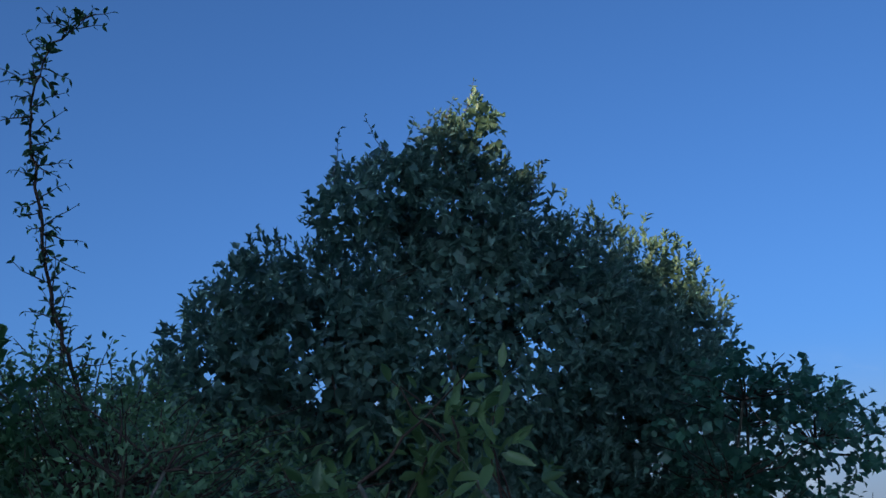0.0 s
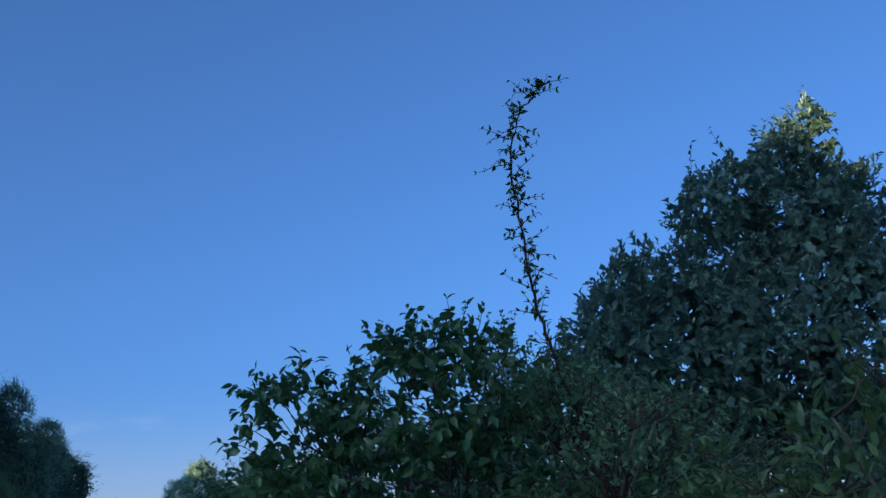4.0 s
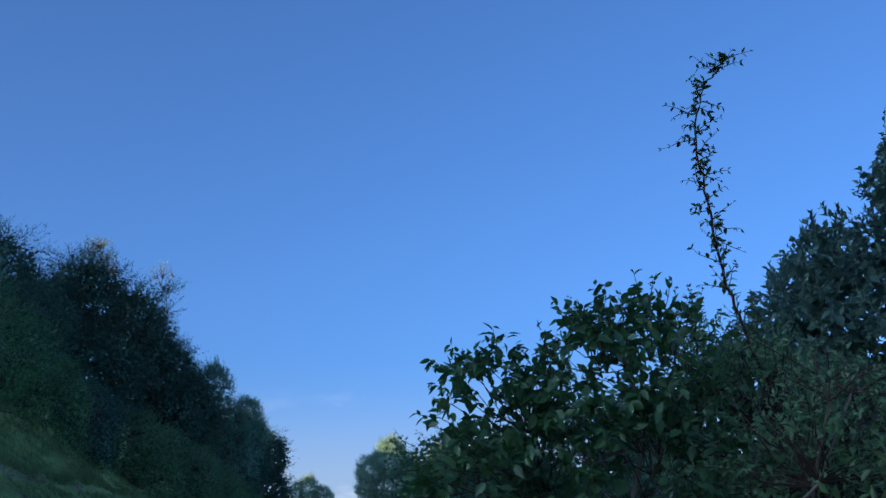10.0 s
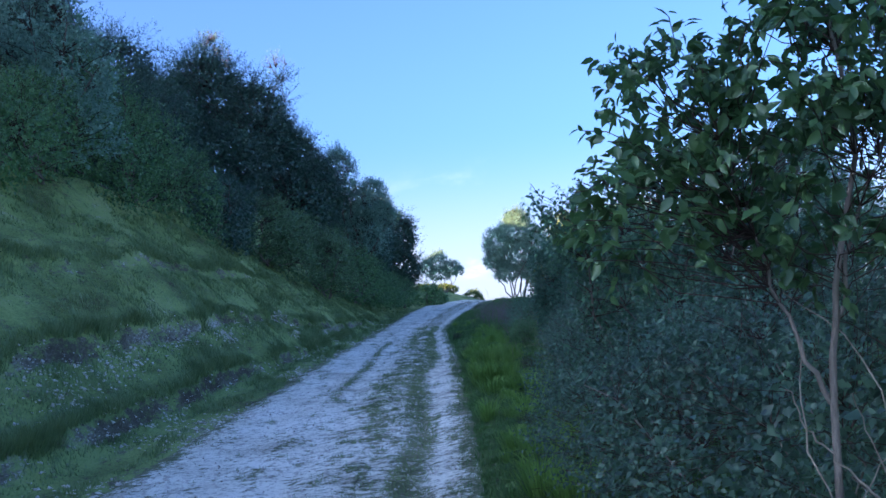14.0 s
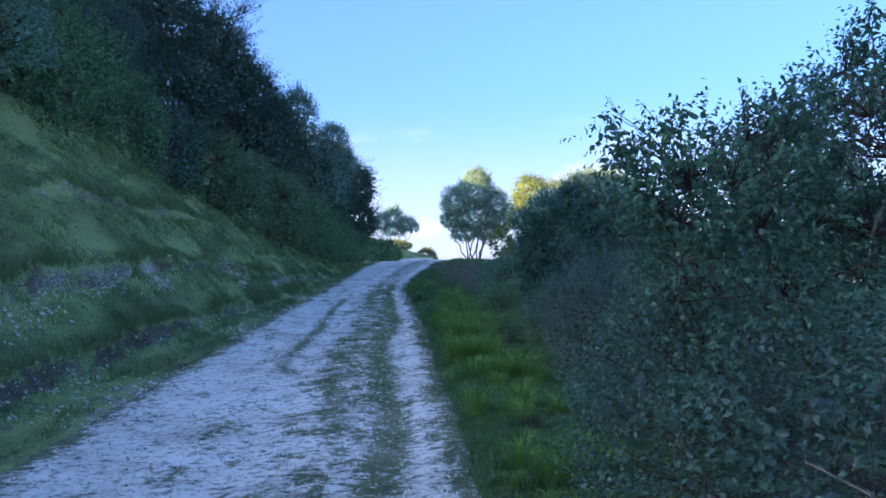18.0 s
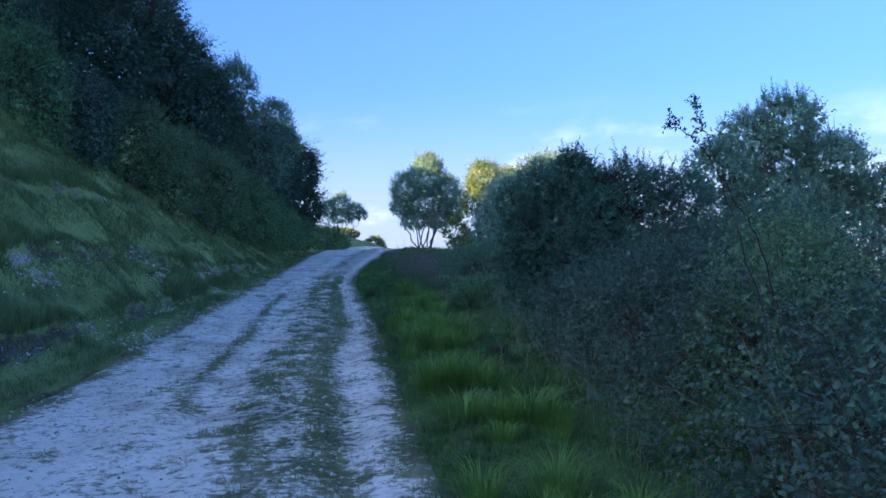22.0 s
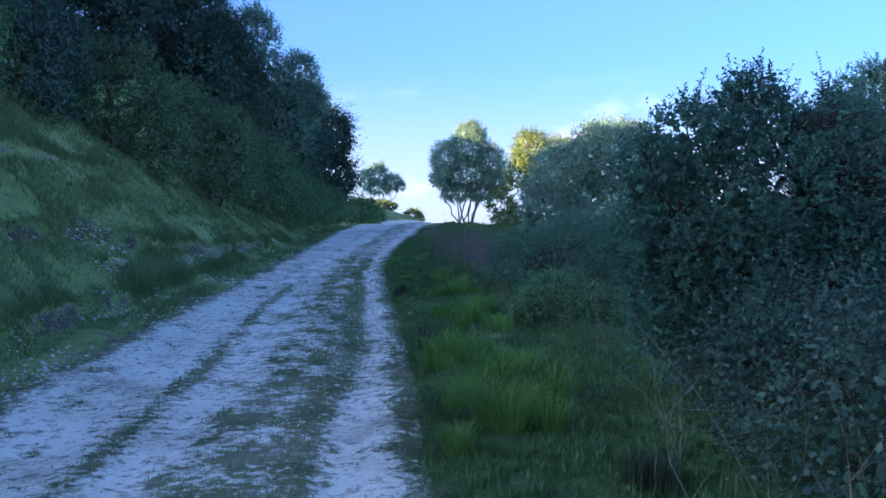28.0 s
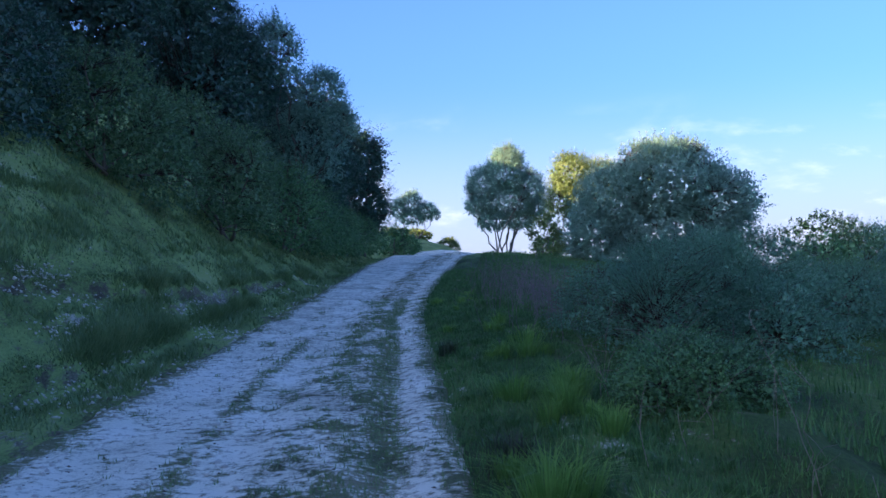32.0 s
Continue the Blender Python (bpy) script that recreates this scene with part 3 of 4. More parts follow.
# ---------------------------------------------------------------- plants
def bush(name, label, category, base, lobes, mat, sprigs, per, size, length, seed, width=0.5, droop=0.2, shell=0.65,
         rough=0.14, upward=0.35, stems=5, stem_r=0.03, bark=None, flat=0.5, low=-0.75, twigs=0.12, group="", core=0, splay=0.5,
         fine=False, shoots=0, shoot_len=0.4, made_stems=None, lumpy=6, fan=0.6, inner=1.6):
    """A shrub or tree: stems from its base into the lobes of its crown, twigs, leaves in sprigs and longer leafy shoots on top."""
    rng = np.random.default_rng(seed)
    bark = bark or M_BARK
    base = np.asarray(base, float)
    if len(base) == 2:
        base = np.array([*base, float(land(base[0], base[1]))])
    lobes = np.asarray(lobes, float)
    root = thing(name, label, category, group)
    wl = np.concatenate([to_world(lobes[:, :3]), lobes[:, 3:]], 1)
    whole = wl.copy()
    if lumpy:
        # smaller lobes stand out all round each large one, so that the crown is knobbly with dark hollows between
        d = unit(rng.normal(0, 1, (len(wl), lumpy, 3)) + [0, 0, 0.25])
        r = wl[:, None, 3:] * rng.uniform(0.28, 0.46, (len(wl), lumpy, 1))
        c = wl[:, None, :3] + d * (wl[:, None, 3:] - r * 0.9)
        wl = np.concatenate([wl * [1, 1, 1, .93, .93, .93], np.concatenate([c, r], -1).reshape(-1, 6)])
    wb = to_world(base)
    root.location = wb
    v, f, p, way, ln = crown_arrays(wl, sprigs, per, size, length, rng, width, droop, shell, rough, upward, flat, low, fine, fan)
    leaves, small = [(v, f)], []
    if core:
        v2, f2, *_ = crown_arrays(np.concatenate([whole[:, :3], whole[:, 3:] * 0.72], 1), int(core * (2 if fine else 1.4)), 5, size * (1.05 if fine else inner), length, rng, 0.8, 0.3, 0.5, 0.1, 0.0, 0.2, -0.95)
        leaves.append((v2, f2))
    if shoots:
        high = np.argsort(-(p[:, 2] + rng.normal(0, 0.25, len(p)) * wl[:, 5].max()))[: shoots * 3]
        for j in rng.choice(high, min(shoots, len(high)), replace=False):
            top = p[j] + unit(way[j] + [0, 0, 0.9]) * shoot_len * rng.uniform(0.5, 1.3)
            pts, _ = stem(p[j] - way[j] * 0.1, top, 1, 1, 0.2, 7, rng)
            st, lv = leafy_shoot(pts, max(0.002, size * 0.05), max(5, int(shoot_len / size * 3)), size, width, rng, fine)
            small.append(st)
            leaves.append(lv)
    v, f = merge(*leaves)
    part("crown", mesh_from("crown", v - wb, f, mat), root)
    limbs = []
    for k in range(0 if made_stems else stems):
        i = k % len(whole)
        top = whole[i, :3] + rng.normal(0, 0.3, 3) * whole[i, 3:] + [0, 0, 0.35 * whole[i, 5]]
        foot = wb + np.array([rng.normal(0, 1), rng.normal(0, 1), 0]) * stem_r * (1.5 if stems > 1 else 0) * splay * 2 - [0, 0, 0.08]
        limbs.append(stem(foot, top, stem_r * rng.uniform(0.7, 1.1), stem_r * 0.25, 0.35, 9, rng))
    for way_points, r0, r1 in made_stems or ():
        q = to_world(np.array(way_points, float))
        t, s = np.linspace(0, 1, 14), np.linspace(0, 1, len(q))
        pts = np.stack([np.interp(t, s, q[:, i]) for i in range(3)], 1) + rng.normal(0, 0.004, (14, 3))
        limbs.append((pts, np.linspace(r0, r1, 14)))
    for pts, rad in limbs:
        v, f = tubes([(pts - wb, rad)], 8)
        part("stem", mesh_from("stem", v, f, bark, True), root)
    n = min(int(len(p) * twigs), 900)
    joints = np.concatenate([l[0][2:] for l in limbs])
    for j in (rng.choice(len(p), n, replace=False) if n else []):
        dd = np.linalg.norm(joints - p[j], axis=1) + 0.8 * np.clip(joints[:, 2] - p[j][2] + 0.1, 0, 9)
        a = joints[np.argmin(dd + rng.random(len(dd)) * 0.1)]
        small.append(stem(a, p[j] + way[j] * length, max(0.0016, stem_r * 0.2), 0.001, 0.25, 6, rng))
    if small:
        v, f = tubes(small, 4)
        tagged(part("twig_tangle", mesh_from("twig_tangle", v - wb, f, M_TWIG, True), root), kind="stuff")
    return root


def cane(name, label, category, points, r0, r1, mat, leaf=None, pairs=0, size=0.03, seed=1, width=0.5, smooth_n=24, jitter=0.004):
    """One long stem through some points, with or without leaves."""
    rng = np.random.default_rng(seed)
    q = to_world(np.array(points, float))
    s, t = np.linspace(0, 1, len(q)), np.linspace(0, 1, smooth_n)
    pts = np.stack([np.interp(t, s, q[:, i]) for i in range(3)], 1)
    for _ in range(2):
        pts[1:-1] = (pts[:-2] + 2 * pts[1:-1] + pts[2:]) / 4
    pts += rng.normal(0, jitter, pts.shape)
    root = thing(name, label, category)
    root.location = pts[0]
    v, f = tubes([(pts - pts[0], np.linspace(r0, r1, smooth_n))], 6)
    part("stem", mesh_from("stem", v, f, mat, True), root)
    if leaf:
        sub, leaves = [], []
        n = len(pts)
        for i in range(pairs):
            k = int(n * (0.30 + 0.68 * i / pairs))
            d = unit(rng.normal(0, 1, 3) + [0, 0, 0.3])
            spur, _ = stem(pts[k] - pts[0], pts[k] - pts[0] + d * rng.uniform(0.02, 0.10), 1, 1, 0.2, 5, rng)
            st, lv = leafy_shoot(spur, 0.0016, 4, size, width, rng, True)
            sub.append(st)
            leaves.append(lv)
        v, f = merge(*leaves)
        part("foliage", mesh_from("foliage", v, f, leaf), root)
        v, f = tubes(sub, 4)
        tagged(part("twig_tangle", mesh_from("twig_tangle", v, f, mat, True), root), kind="stuff")
    return root


# where the walk begins, beside the track
bush("dogwood_bush", "dogwood bush with broad pointed leaves and a grey forked stem", "bush", (1.01, 1.38),
     [(0.98, 1.30, 1.86, .19, .25, .19), (1.15, 1.25, 1.90, .14, .2, .17), (0.72, 1.38, 1.83, .14, .2, .13), (0.68, 1.4, 1.60, .17, .24, .14), (1.1, 1.35, 1.62, .30, .3, .22)],
     L_DOG, 1500, 7, 0.040, 0.06, 11, width=0.54, droop=0.5, shell=0.3, twigs=0.4, core=20, lumpy=5, fine=True, shoots=18, shoot_len=0.09, stem_r=0.008,
     made_stems=[([(1.01, 1.38, -0.05), (1.0, 1.38, 0.6), (1.01, 1.37, 1.22), (1.04, 1.36, 1.4), (1.10, 1.34, 1.75), (1.05, 1.3, 2.0)], 0.0115, 0.004),
                 ([(1.005, 1.375, 1.18), (0.95, 1.37, 1.32), (0.90, 1.37, 1.45), (0.84, 1.38, 1.75)], 0.0065, 0.002),
                 ([(1.02, 1.37, 1.28), (1.07, 1.36, 1.5), (1.2, 1.3, 1.85)], 0.006, 0.002),
                 ([(1.12, 1.45, -0.05), (1.2, 1.4, 1.06), (1.29, 1.36, 1.22), (1.35, 1.35, 1.40), (1.42, 1.35, 1.8)], 0.0075, 0.004)])
cane("rose_shoot", "tall thin rose shoot with small leaves against the sky", "shrub",
     [(1.6, 1.3, 0.05), (1.595, 1.377, 1.386), (1.531, 1.334, 1.675), (1.392, 1.28, 1.921), (1.328, 1.248, 2.082), (1.285, 1.216, 2.221), (1.253, 1.184, 2.36), (1.231, 1.163, 2.478), (1.258, 1.131, 2.596), (1.333, 1.109, 2.67)],
     0.006, 0.0015, M_TWIG, L_ROSE, 76, 0.0225, 5, 0.46, 60, 0.003)
bush("rose_bush", "small-leaved rose bush around the tall shoot", "bush", (1.65, 1.45),
     [(1.33, 0.95, 1.66, .14, .16, .12), (1.45, 0.9, 1.72, .13, .15, .13), (1.38, 1.28, 1.74, .2, .28, .2), (1.42, 1.3, 1.55, .26, .28, .25), (1.5, 1.7, 1.7, .35, .3, .35), (1.5, 1.45, 1.78, .26, .25, .2), (1.75, 1.5, 1.72, .26, .25, .2), (1.6, 1.35, 1.45, .38, .3, .3), (1.95, 1.4, 1.45, .4, .3, .35)],
     L_FRESH, 5000, 6, 0.024, 0.09, 36, width=0.5, core=120, shell=0.4, stems=5, stem_r=0.012, twigs=0.3, fine=False, shoots=14, shoot_len=0.15)
bush("elder_bush", "elder bush with fresh green pointed leaflets", "bush", (1.95, 0.75),
     [(1.66, 0.52, 1.74, .12, .12, .07), (1.76, 0.47, 1.77, .10, .12, .06), (1.60, 0.58, 1.60, .10, .12, .10), (1.42, 0.68, 1.57, .14, .14, .07), (1.55, 0.62, 1.45, .2, .2, .14), (1.95, 0.6, 1.40, .3, .3, .2)],
     L_ELDER, 300, 9, 0.048, 0.13, 12, width=0.36, droop=0.2, upward=0.9, stems=5, stem_r=0.014, twigs=0.5, fine=True, splay=2)
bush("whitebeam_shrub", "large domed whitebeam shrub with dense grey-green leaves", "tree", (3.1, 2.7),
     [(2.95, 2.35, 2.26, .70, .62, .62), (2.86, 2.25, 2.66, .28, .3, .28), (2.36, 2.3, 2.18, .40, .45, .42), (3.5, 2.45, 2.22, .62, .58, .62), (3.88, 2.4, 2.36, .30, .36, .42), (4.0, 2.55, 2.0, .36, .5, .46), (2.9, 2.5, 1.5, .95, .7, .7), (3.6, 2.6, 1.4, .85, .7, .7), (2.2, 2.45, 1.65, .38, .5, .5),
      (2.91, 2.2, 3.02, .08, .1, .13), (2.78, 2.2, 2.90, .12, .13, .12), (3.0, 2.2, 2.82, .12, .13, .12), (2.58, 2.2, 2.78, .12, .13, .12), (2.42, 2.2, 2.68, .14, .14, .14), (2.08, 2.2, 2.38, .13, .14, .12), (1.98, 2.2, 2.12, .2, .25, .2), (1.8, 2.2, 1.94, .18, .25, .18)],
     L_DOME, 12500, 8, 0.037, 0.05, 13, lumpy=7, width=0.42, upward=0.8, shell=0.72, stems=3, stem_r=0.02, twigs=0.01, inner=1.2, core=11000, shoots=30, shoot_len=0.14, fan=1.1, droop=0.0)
bush("maple_bush", "field maple branches reaching past the whitebeam", "tree", (3.75, 1.85),
     [(3.56, 1.70, 1.96, .22, .28, .18), (3.85, 1.77, 1.94, .26, .28, .17), (4.1, 1.8, 1.9, .2, .25, .15), (3.71, 1.84, 1.56, .42, .36, .28)], L_DARK, 1000, 7, 0.042, 0.10, 37, width=0.9, shell=0.4, stems=4, stem_r=0.02, twigs=0.3)
# brambles and bushes along the verge
BR = dict(width=0.66, droop=0.4, stem_r=0.009, shell=0.72, rough=0.16, lumpy=11, splay=6, twigs=0.15)
bush("bramble_bush", "tangled dark bramble under the dogwood", "bush", (1.7, 2.9),
     [(1.5, 2.7, 0.65, .6, .8, .65), (1.3, 3.6, 0.6, .55, .8, .62), (1.75, 3.4, 0.9, .6, .9, .6), (2.2, 2.3, 0.6, .7, .7, .8), (1.45, 4.6, 0.65, .62, .8, .68), (1.5, 2.0, .9, .45, .45, .5), (2.1, 1.9, .95, .5, .5, .5)], L_BRAM, 6800, 6, 0.033, 0.14, 14, stems=9, core=1100, shoots=30, shoot_len=0.3, **BR)
bush("hazel_bush", "tall leafy bush beside the track", "bush", (1.95, 6.5),
     [(1.22, 6.0, 1.55, .22, .3, .2), (1.40, 6.1, 1.66, .22, .3, .2), (1.45, 6.2, 1.38, .38, .5, .34), (1.75, 6.4, 1.68, .40, .5, .38), (1.7, 6.1, 1.93, .16, .3, .14), (2.02, 6.1, 2.15, .16, .2, .16), (2.14, 6.1, 2.32, .10, .2, .14), (2.2, 6.5, 1.85, .45, .5, .40), (2.75, 6.8, 1.85, .6, .6, .5), (1.8, 6.4, 1.0, .75, .7, .7), (2.7, 6.8, 1.0, .8, .7, .9),
      (0.86, 5.85, 1.92, 0.05, 0.12, 0.04), (0.92, 5.85, 1.84, 0.05, 0.12, 0.04), (1.00, 5.85, 1.80, 0.07, 0.12, 0.06), (1.07, 5.85, 1.76, 0.08, 0.12, 0.07), (1.02, 5.85, 1.85, 0.04, 0.12, 0.04), (1.09, 5.85, 1.92, 0.05, 0.12, 0.04), (1.12, 5.85, 1.83, 0.06, 0.12, 0.05), (0.92, 5.85, 1.69, 0.06, 0.12, 0.05), (0.98, 5.85, 1.67, 0.07, 0.12, 0.06), (1.07, 5.85, 1.65, 0.13, 0.12, 0.12), (1.21, 5.85, 1.82, 0.12, 0.12, 0.11), (1.22, 5.85, 1.93, 0.08, 0.12, 0.07)], L_HAZEL, 5600, 7, 0.037, 0.12, 15, width=0.58, stems=7, stem_r=0.018, droop=0.45, twigs=0.25, core=1100, fine=True, shoots=16, shoot_len=0.14)
bush("bramble_bush", "bramble with pale-edged leaves spilling over the verge", "bush", (1.5, 5.9),
     [(1.15, 5.6, 0.5, .45, .7, .5), (1.25, 6.4, 0.6, .45, .7, .55), (1.5, 7.2, 0.6, .6, .8, .6)], L_BRAM, 3000, 6, 0.029, 0.14, 38, fine=True, stems=7, core=250, shoots=16, shoot_len=0.25, **BR)
bush("bramble_bush", "low dark bramble mound beside the grass verge", "bush", (2.1, 10),
     [(1.85, 8.6, 0.5, .65, 1.0, .55), (2.05, 10.4, 0.5, .75, 1.1, .6), (2.3, 12.4, 0.6, .75, 1.1, .66), (3.0, 9.4, 0.55, 1.0, 1.4, .75), (3.3, 11.6, 0.55, 1.1, 1.5, .7)], L_BRAM, 9800, 6, 0.028, 0.12, 16, stems=10, core=1300, shoots=40, shoot_len=0.3, **BR)
bush("thorn_bush", "rounded dark thorn bush above brambles", "bush", (3.1, 17.4),
     [(2.45, 17.1, 1.15, .55, .7, .6), (1.98, 16.9, 1.62, .17, .3, .2), (2.1, 16.9, 1.25, .3, .4, .4), (2.3, 17, 1.8, .3, .4, .22), (2.2, 17, .75, .35, .5, .5), (2.75, 17.2, 1.5, .6, .7, .6), (2.7, 17.1, 2.05, .2, .3, .16), (3.4, 17.5, 1.5, .75, .8, .6), (4.0, 17.7, 1.3, .7, .8, .7), (3.0, 17.2, .7, 1.0, .9, .7)], L_DARK, 11000, 7, 0.038, 0.10, 17, width=0.58, stems=7, stem_r=0.025, droop=0.3, core=2600, shoots=64, shoot_len=0.26)
bush("bramble_bush", "low grey-green bramble with dead stems", "bush", (2.6, 15),
     [(2.25, 13.9, .52, .55, .9, .62), (2.4, 15.4, .48, .6, .9, .6), (3.3, 14.2, .65, .85, 1.2, .75), (2.8, 12.9, .7, .6, .8, .6)], L_BRAM, 5200, 6, 0.033, 0.14, 18, stems=8, core=900, shoots=20, shoot_len=0.3, **BR)
bush("bramble_bush", "leafy green bramble mound over darker brambles", "bush", (2.7, 10.9),
     [(2.35, 10.6, .72, .5, .7, .5), (2.75, 11.3, .8, .55, .8, .52), (3.1, 12.4, .8, .6, .8, .55)], L_FRESH, 2600, 6, 0.036, 0.14, 64, stems=7, core=500, shoots=24, shoot_len=0.25, **BR)
bush("hawthorn_bush", "dark hawthorn thicket behind the brambles", "bush", (4.4, 15.6),
     [(4.2, 14.6, .6, .9, 1.1, .8), (4.7, 16.4, .7, 1.0, 1.2, .9), (5.6, 18.6, .5, 1.2, 1.3, .9)], L_DARK, 3600, 6, 0.06, 0.2, 65, stems=6, stem_r=0.03, core=900, shoots=30, shoot_len=0.3)
bush("bramble_bush", "small bramble mound with bleached canes in the grass", "bush", (2.15, 21.8),
     [(2.0, 21.6, .20, .3, .5, .3), (2.35, 21.7, .28, .35, .5, .3), (2.75, 21.9, .18, .35, .5, .3), (2.4, 22.4, .26, .4, .5, .28)], L_THORN, 4200, 6, 0.034, 0.10, 39, stems=6, core=500, shoots=0, **BR)
bush("juniper_bush", "low spreading pale green bush", "bush", (2.9, 25.5),
     [(2.6, 25.0, .50, .45, .7, .40), (3.1, 25.5, .66, .55, .8, .40), (3.75, 25.8, .62, .55, .8, .42), (3.6, 26.4, .35, .9, .9, .45), (4.3, 26, .3, .4, .6, .38), (2.6, 26.5, .42, .6, 1.0, .42)], L_TEAL, 6500, 8, 0.045, 0.2, 19, width=0.26, stems=6, stem_r=0.02, core=260, droop=0.0, shoots=20, shoot_len=0.3)
bush("juniper_bush", "spreading pale green bush on the slope", "bush", (5.2, 28),
     [(4.5, 27, .40, .9, 1.0, .5), (5.7, 28, .25, 1.1, 1.1, .5), (4.4, 29.5, .55, 1.1, 1.2, .6), (6.7, 29.5, .15, 1.1, 1.1, .5), (4.2, 25, .15, .7, .8, .35)], L_TEAL, 6000, 8, 0.05, 0.22, 63, width=0.26, stems=7, stem_r=0.02, core=900, droop=0.0, shoots=30, shoot_len=0.3)
bush("juniper_bush", "dark layered bush on the falling slope", "bush", (8.0, 31),
     [(7.6, 31, .7, 1.0, 1.2, .45), (8.6, 31.5, .15, 1.6, 1.4, .5), (7.0, 30.5, -.1, 1.4, 1.2, .5), (9.8, 32, .4, 1.4, 1.4, .5)], L_THORN, 3000, 7, 0.07, 0.3, 40, width=0.3, stems=6, stem_r=0.03, core=300, droop=0.1)
bush("whitebeam_tree", "pale-leaved whitebeam tree in the field", "tree", (11.6, 32.5),
     [(11.9, 32.4, 3.8, 1.0, 1.0, .9), (11.0, 32.6, 3.3, 1.0, 1.1, .9), (10.0, 32.2, 2.5, 1.0, 1.0, .9), (13.2, 32.6, 2.8, 1.2, 1.1, .9), (14.9, 32.8, 1.9, 1.2, 1.1, 1.0), (12.9, 32.8, 2.3, 1.1, 1.1, 1.0), (11.4, 32.5, 1.7, 1.5, 1.3, 1.2), (11.0, 32, 0.5, 2.2, 1.4, 1.2), (13.6, 32.8, 0.9, 1.6, 1.2, 1.3), (9.2, 32, 0.2, 1.4, 1.2, 1.0)], L_BEAM, 11000, 7, 0.09, 0.18, 20, upward=0.7, stems=6, stem_r=0.06, core=4500, shoots=40, shoot_len=0.4)
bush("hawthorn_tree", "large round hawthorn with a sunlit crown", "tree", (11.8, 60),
     [(11.6, 60, 3.1, 2.7, 2.4, 1.95), (9.3, 60, 2.4, 1.8, 1.8, 1.6), (8.4, 60, 0.9, 1.4, 1.6, 1.5), (14.0, 60, 2.2, 1.8, 1.8, 1.5), (11.8, 60, 0.8, 3.5, 2.4, 1.6)], L_HAZY_TREE, 9000, 6, 0.14, 0.3, 21, stems=6, stem_r=0.09, core=3500, shoots=60, shoot_len=0.5)
bush("hawthorn_bush", "dark hawthorn bush behind the verge", "bush", (6.6, 36),
     [(6.2, 36, .35, 1.3, 1.3, .75), (7.8, 37, .35, 1.5, 1.3, .75), (5.0, 35, .25, 1.0, 1.2, .6)], L_TEAL, 2800, 6, 0.08, 0.25, 41, stems=6, stem_r=0.04, core=320)
bush("ash_tree", "sunlit yellow-green tree behind the hawthorns", "tree", (12.0, 86),
     [(11.6, 86, 4.6, 1.5, 1.6, 1.5), (13.4, 86, 4.2, 1.6, 1.7, 1.4), (10.7, 86, 3.0, 1.0, 1.2, 1.6), (12.6, 86, 2.4, 1.8, 1.7, 1.8)], L_GOLD, 5600, 6, 0.13, 0.45, 22, stems=6, stem_r=0.07, core=1300, shell=0.5)
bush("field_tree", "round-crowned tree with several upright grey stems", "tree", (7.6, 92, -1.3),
     [(7.7, 92, 5.0, 1.8, 1.7, 1.8), (7.8, 92, 6.1, 1.3, 1.2, 1.0), (6.2, 92, 4.1, 1.5, 1.5, 1.6), (9.3, 92, 4.0, 1.5, 1.5, 1.5), (7.7, 92, 3.1, 2.7, 1.8, 1.5), (5.6, 92, 2.8, 0.9, 1.0, 0.8), (9.9, 92, 2.6, 0.9, 1.0, 0.8), (6.7, 92, 1.7, 1.3, 1.2, 0.8), (8.7, 92, 1.7, 1.3, 1.2, 0.8), (7.4, 92, 3.8, 1.6, 1.2, 1.2)], L_HAZY_TREE, 13000, 6, 0.115, 0.3, 23, stems=9, stem_r=0.085, shell=0.4, upward=0.8, splay=1.2, core=3500, low=-0.8, lumpy=3, shoots=60, shoot_len=0.6)
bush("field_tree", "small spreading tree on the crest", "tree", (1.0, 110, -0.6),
     [(1.0, 110, 3.3, 1.2, 1.2, 1.2), (-0.1, 110, 2.9, .8, 1.0, 1.1), (2.3, 110, 2.7, 1.0, 1.1, .8), (1.1, 110, 2.2, 1.3, 1.2, .8), (2.9, 110, 2.4, .6, .7, .5)], L_HAZY_TREE, 4200, 6, 0.11, 0.3, 24, stems=7, stem_r=0.06, shell=0.35, splay=1.2, core=700, low=-0.5, lumpy=3, shoots=30, shoot_len=0.5)
for n, (x, y, w, h, lm) in enumerate([(4.5, 117.5, .95, 1.1, L_GOLD), (1.3, 117, 1.5, .7, L_GOLD), (-0.9, 116.5, 1.2, .7, L_GOLD), (6.8, 64, .8, 1.7, L_GOLD), (10.2, 88, 1.3, 1.0, L_FRESH),
                                  (17.5, 58, 2.2, 2.3, L_GOLD), (20.5, 60, 2.4, 2.0, L_BEAM), (15.5, 52, 1.6, 1.2, L_THORN), (-0.2, 68, 1.0, 1.3, L_THORN), (0.2, 74, .8, .8, L_FRESH)]):
    zz = float(land(x, y, False))
    bush("scrub_bush", ["low sunlit yellow-green scrub bush", "low rounded scrub bush"][lm is not L_GOLD], "bush", (x, y, zz - 0.1),
         [(x, y, zz + h * 0.55, w, w, h * 0.6), (x + w * 0.5, y, zz + h * 0.35, w * 0.7, w * 0.7, h * 0.45)], lm, int(500 * w), 6, 0.11 + 0.0006 * y, 0.22, 50 + n, stems=4, stem_r=0.03, core=int(60 * w), group="scrub on the crest")
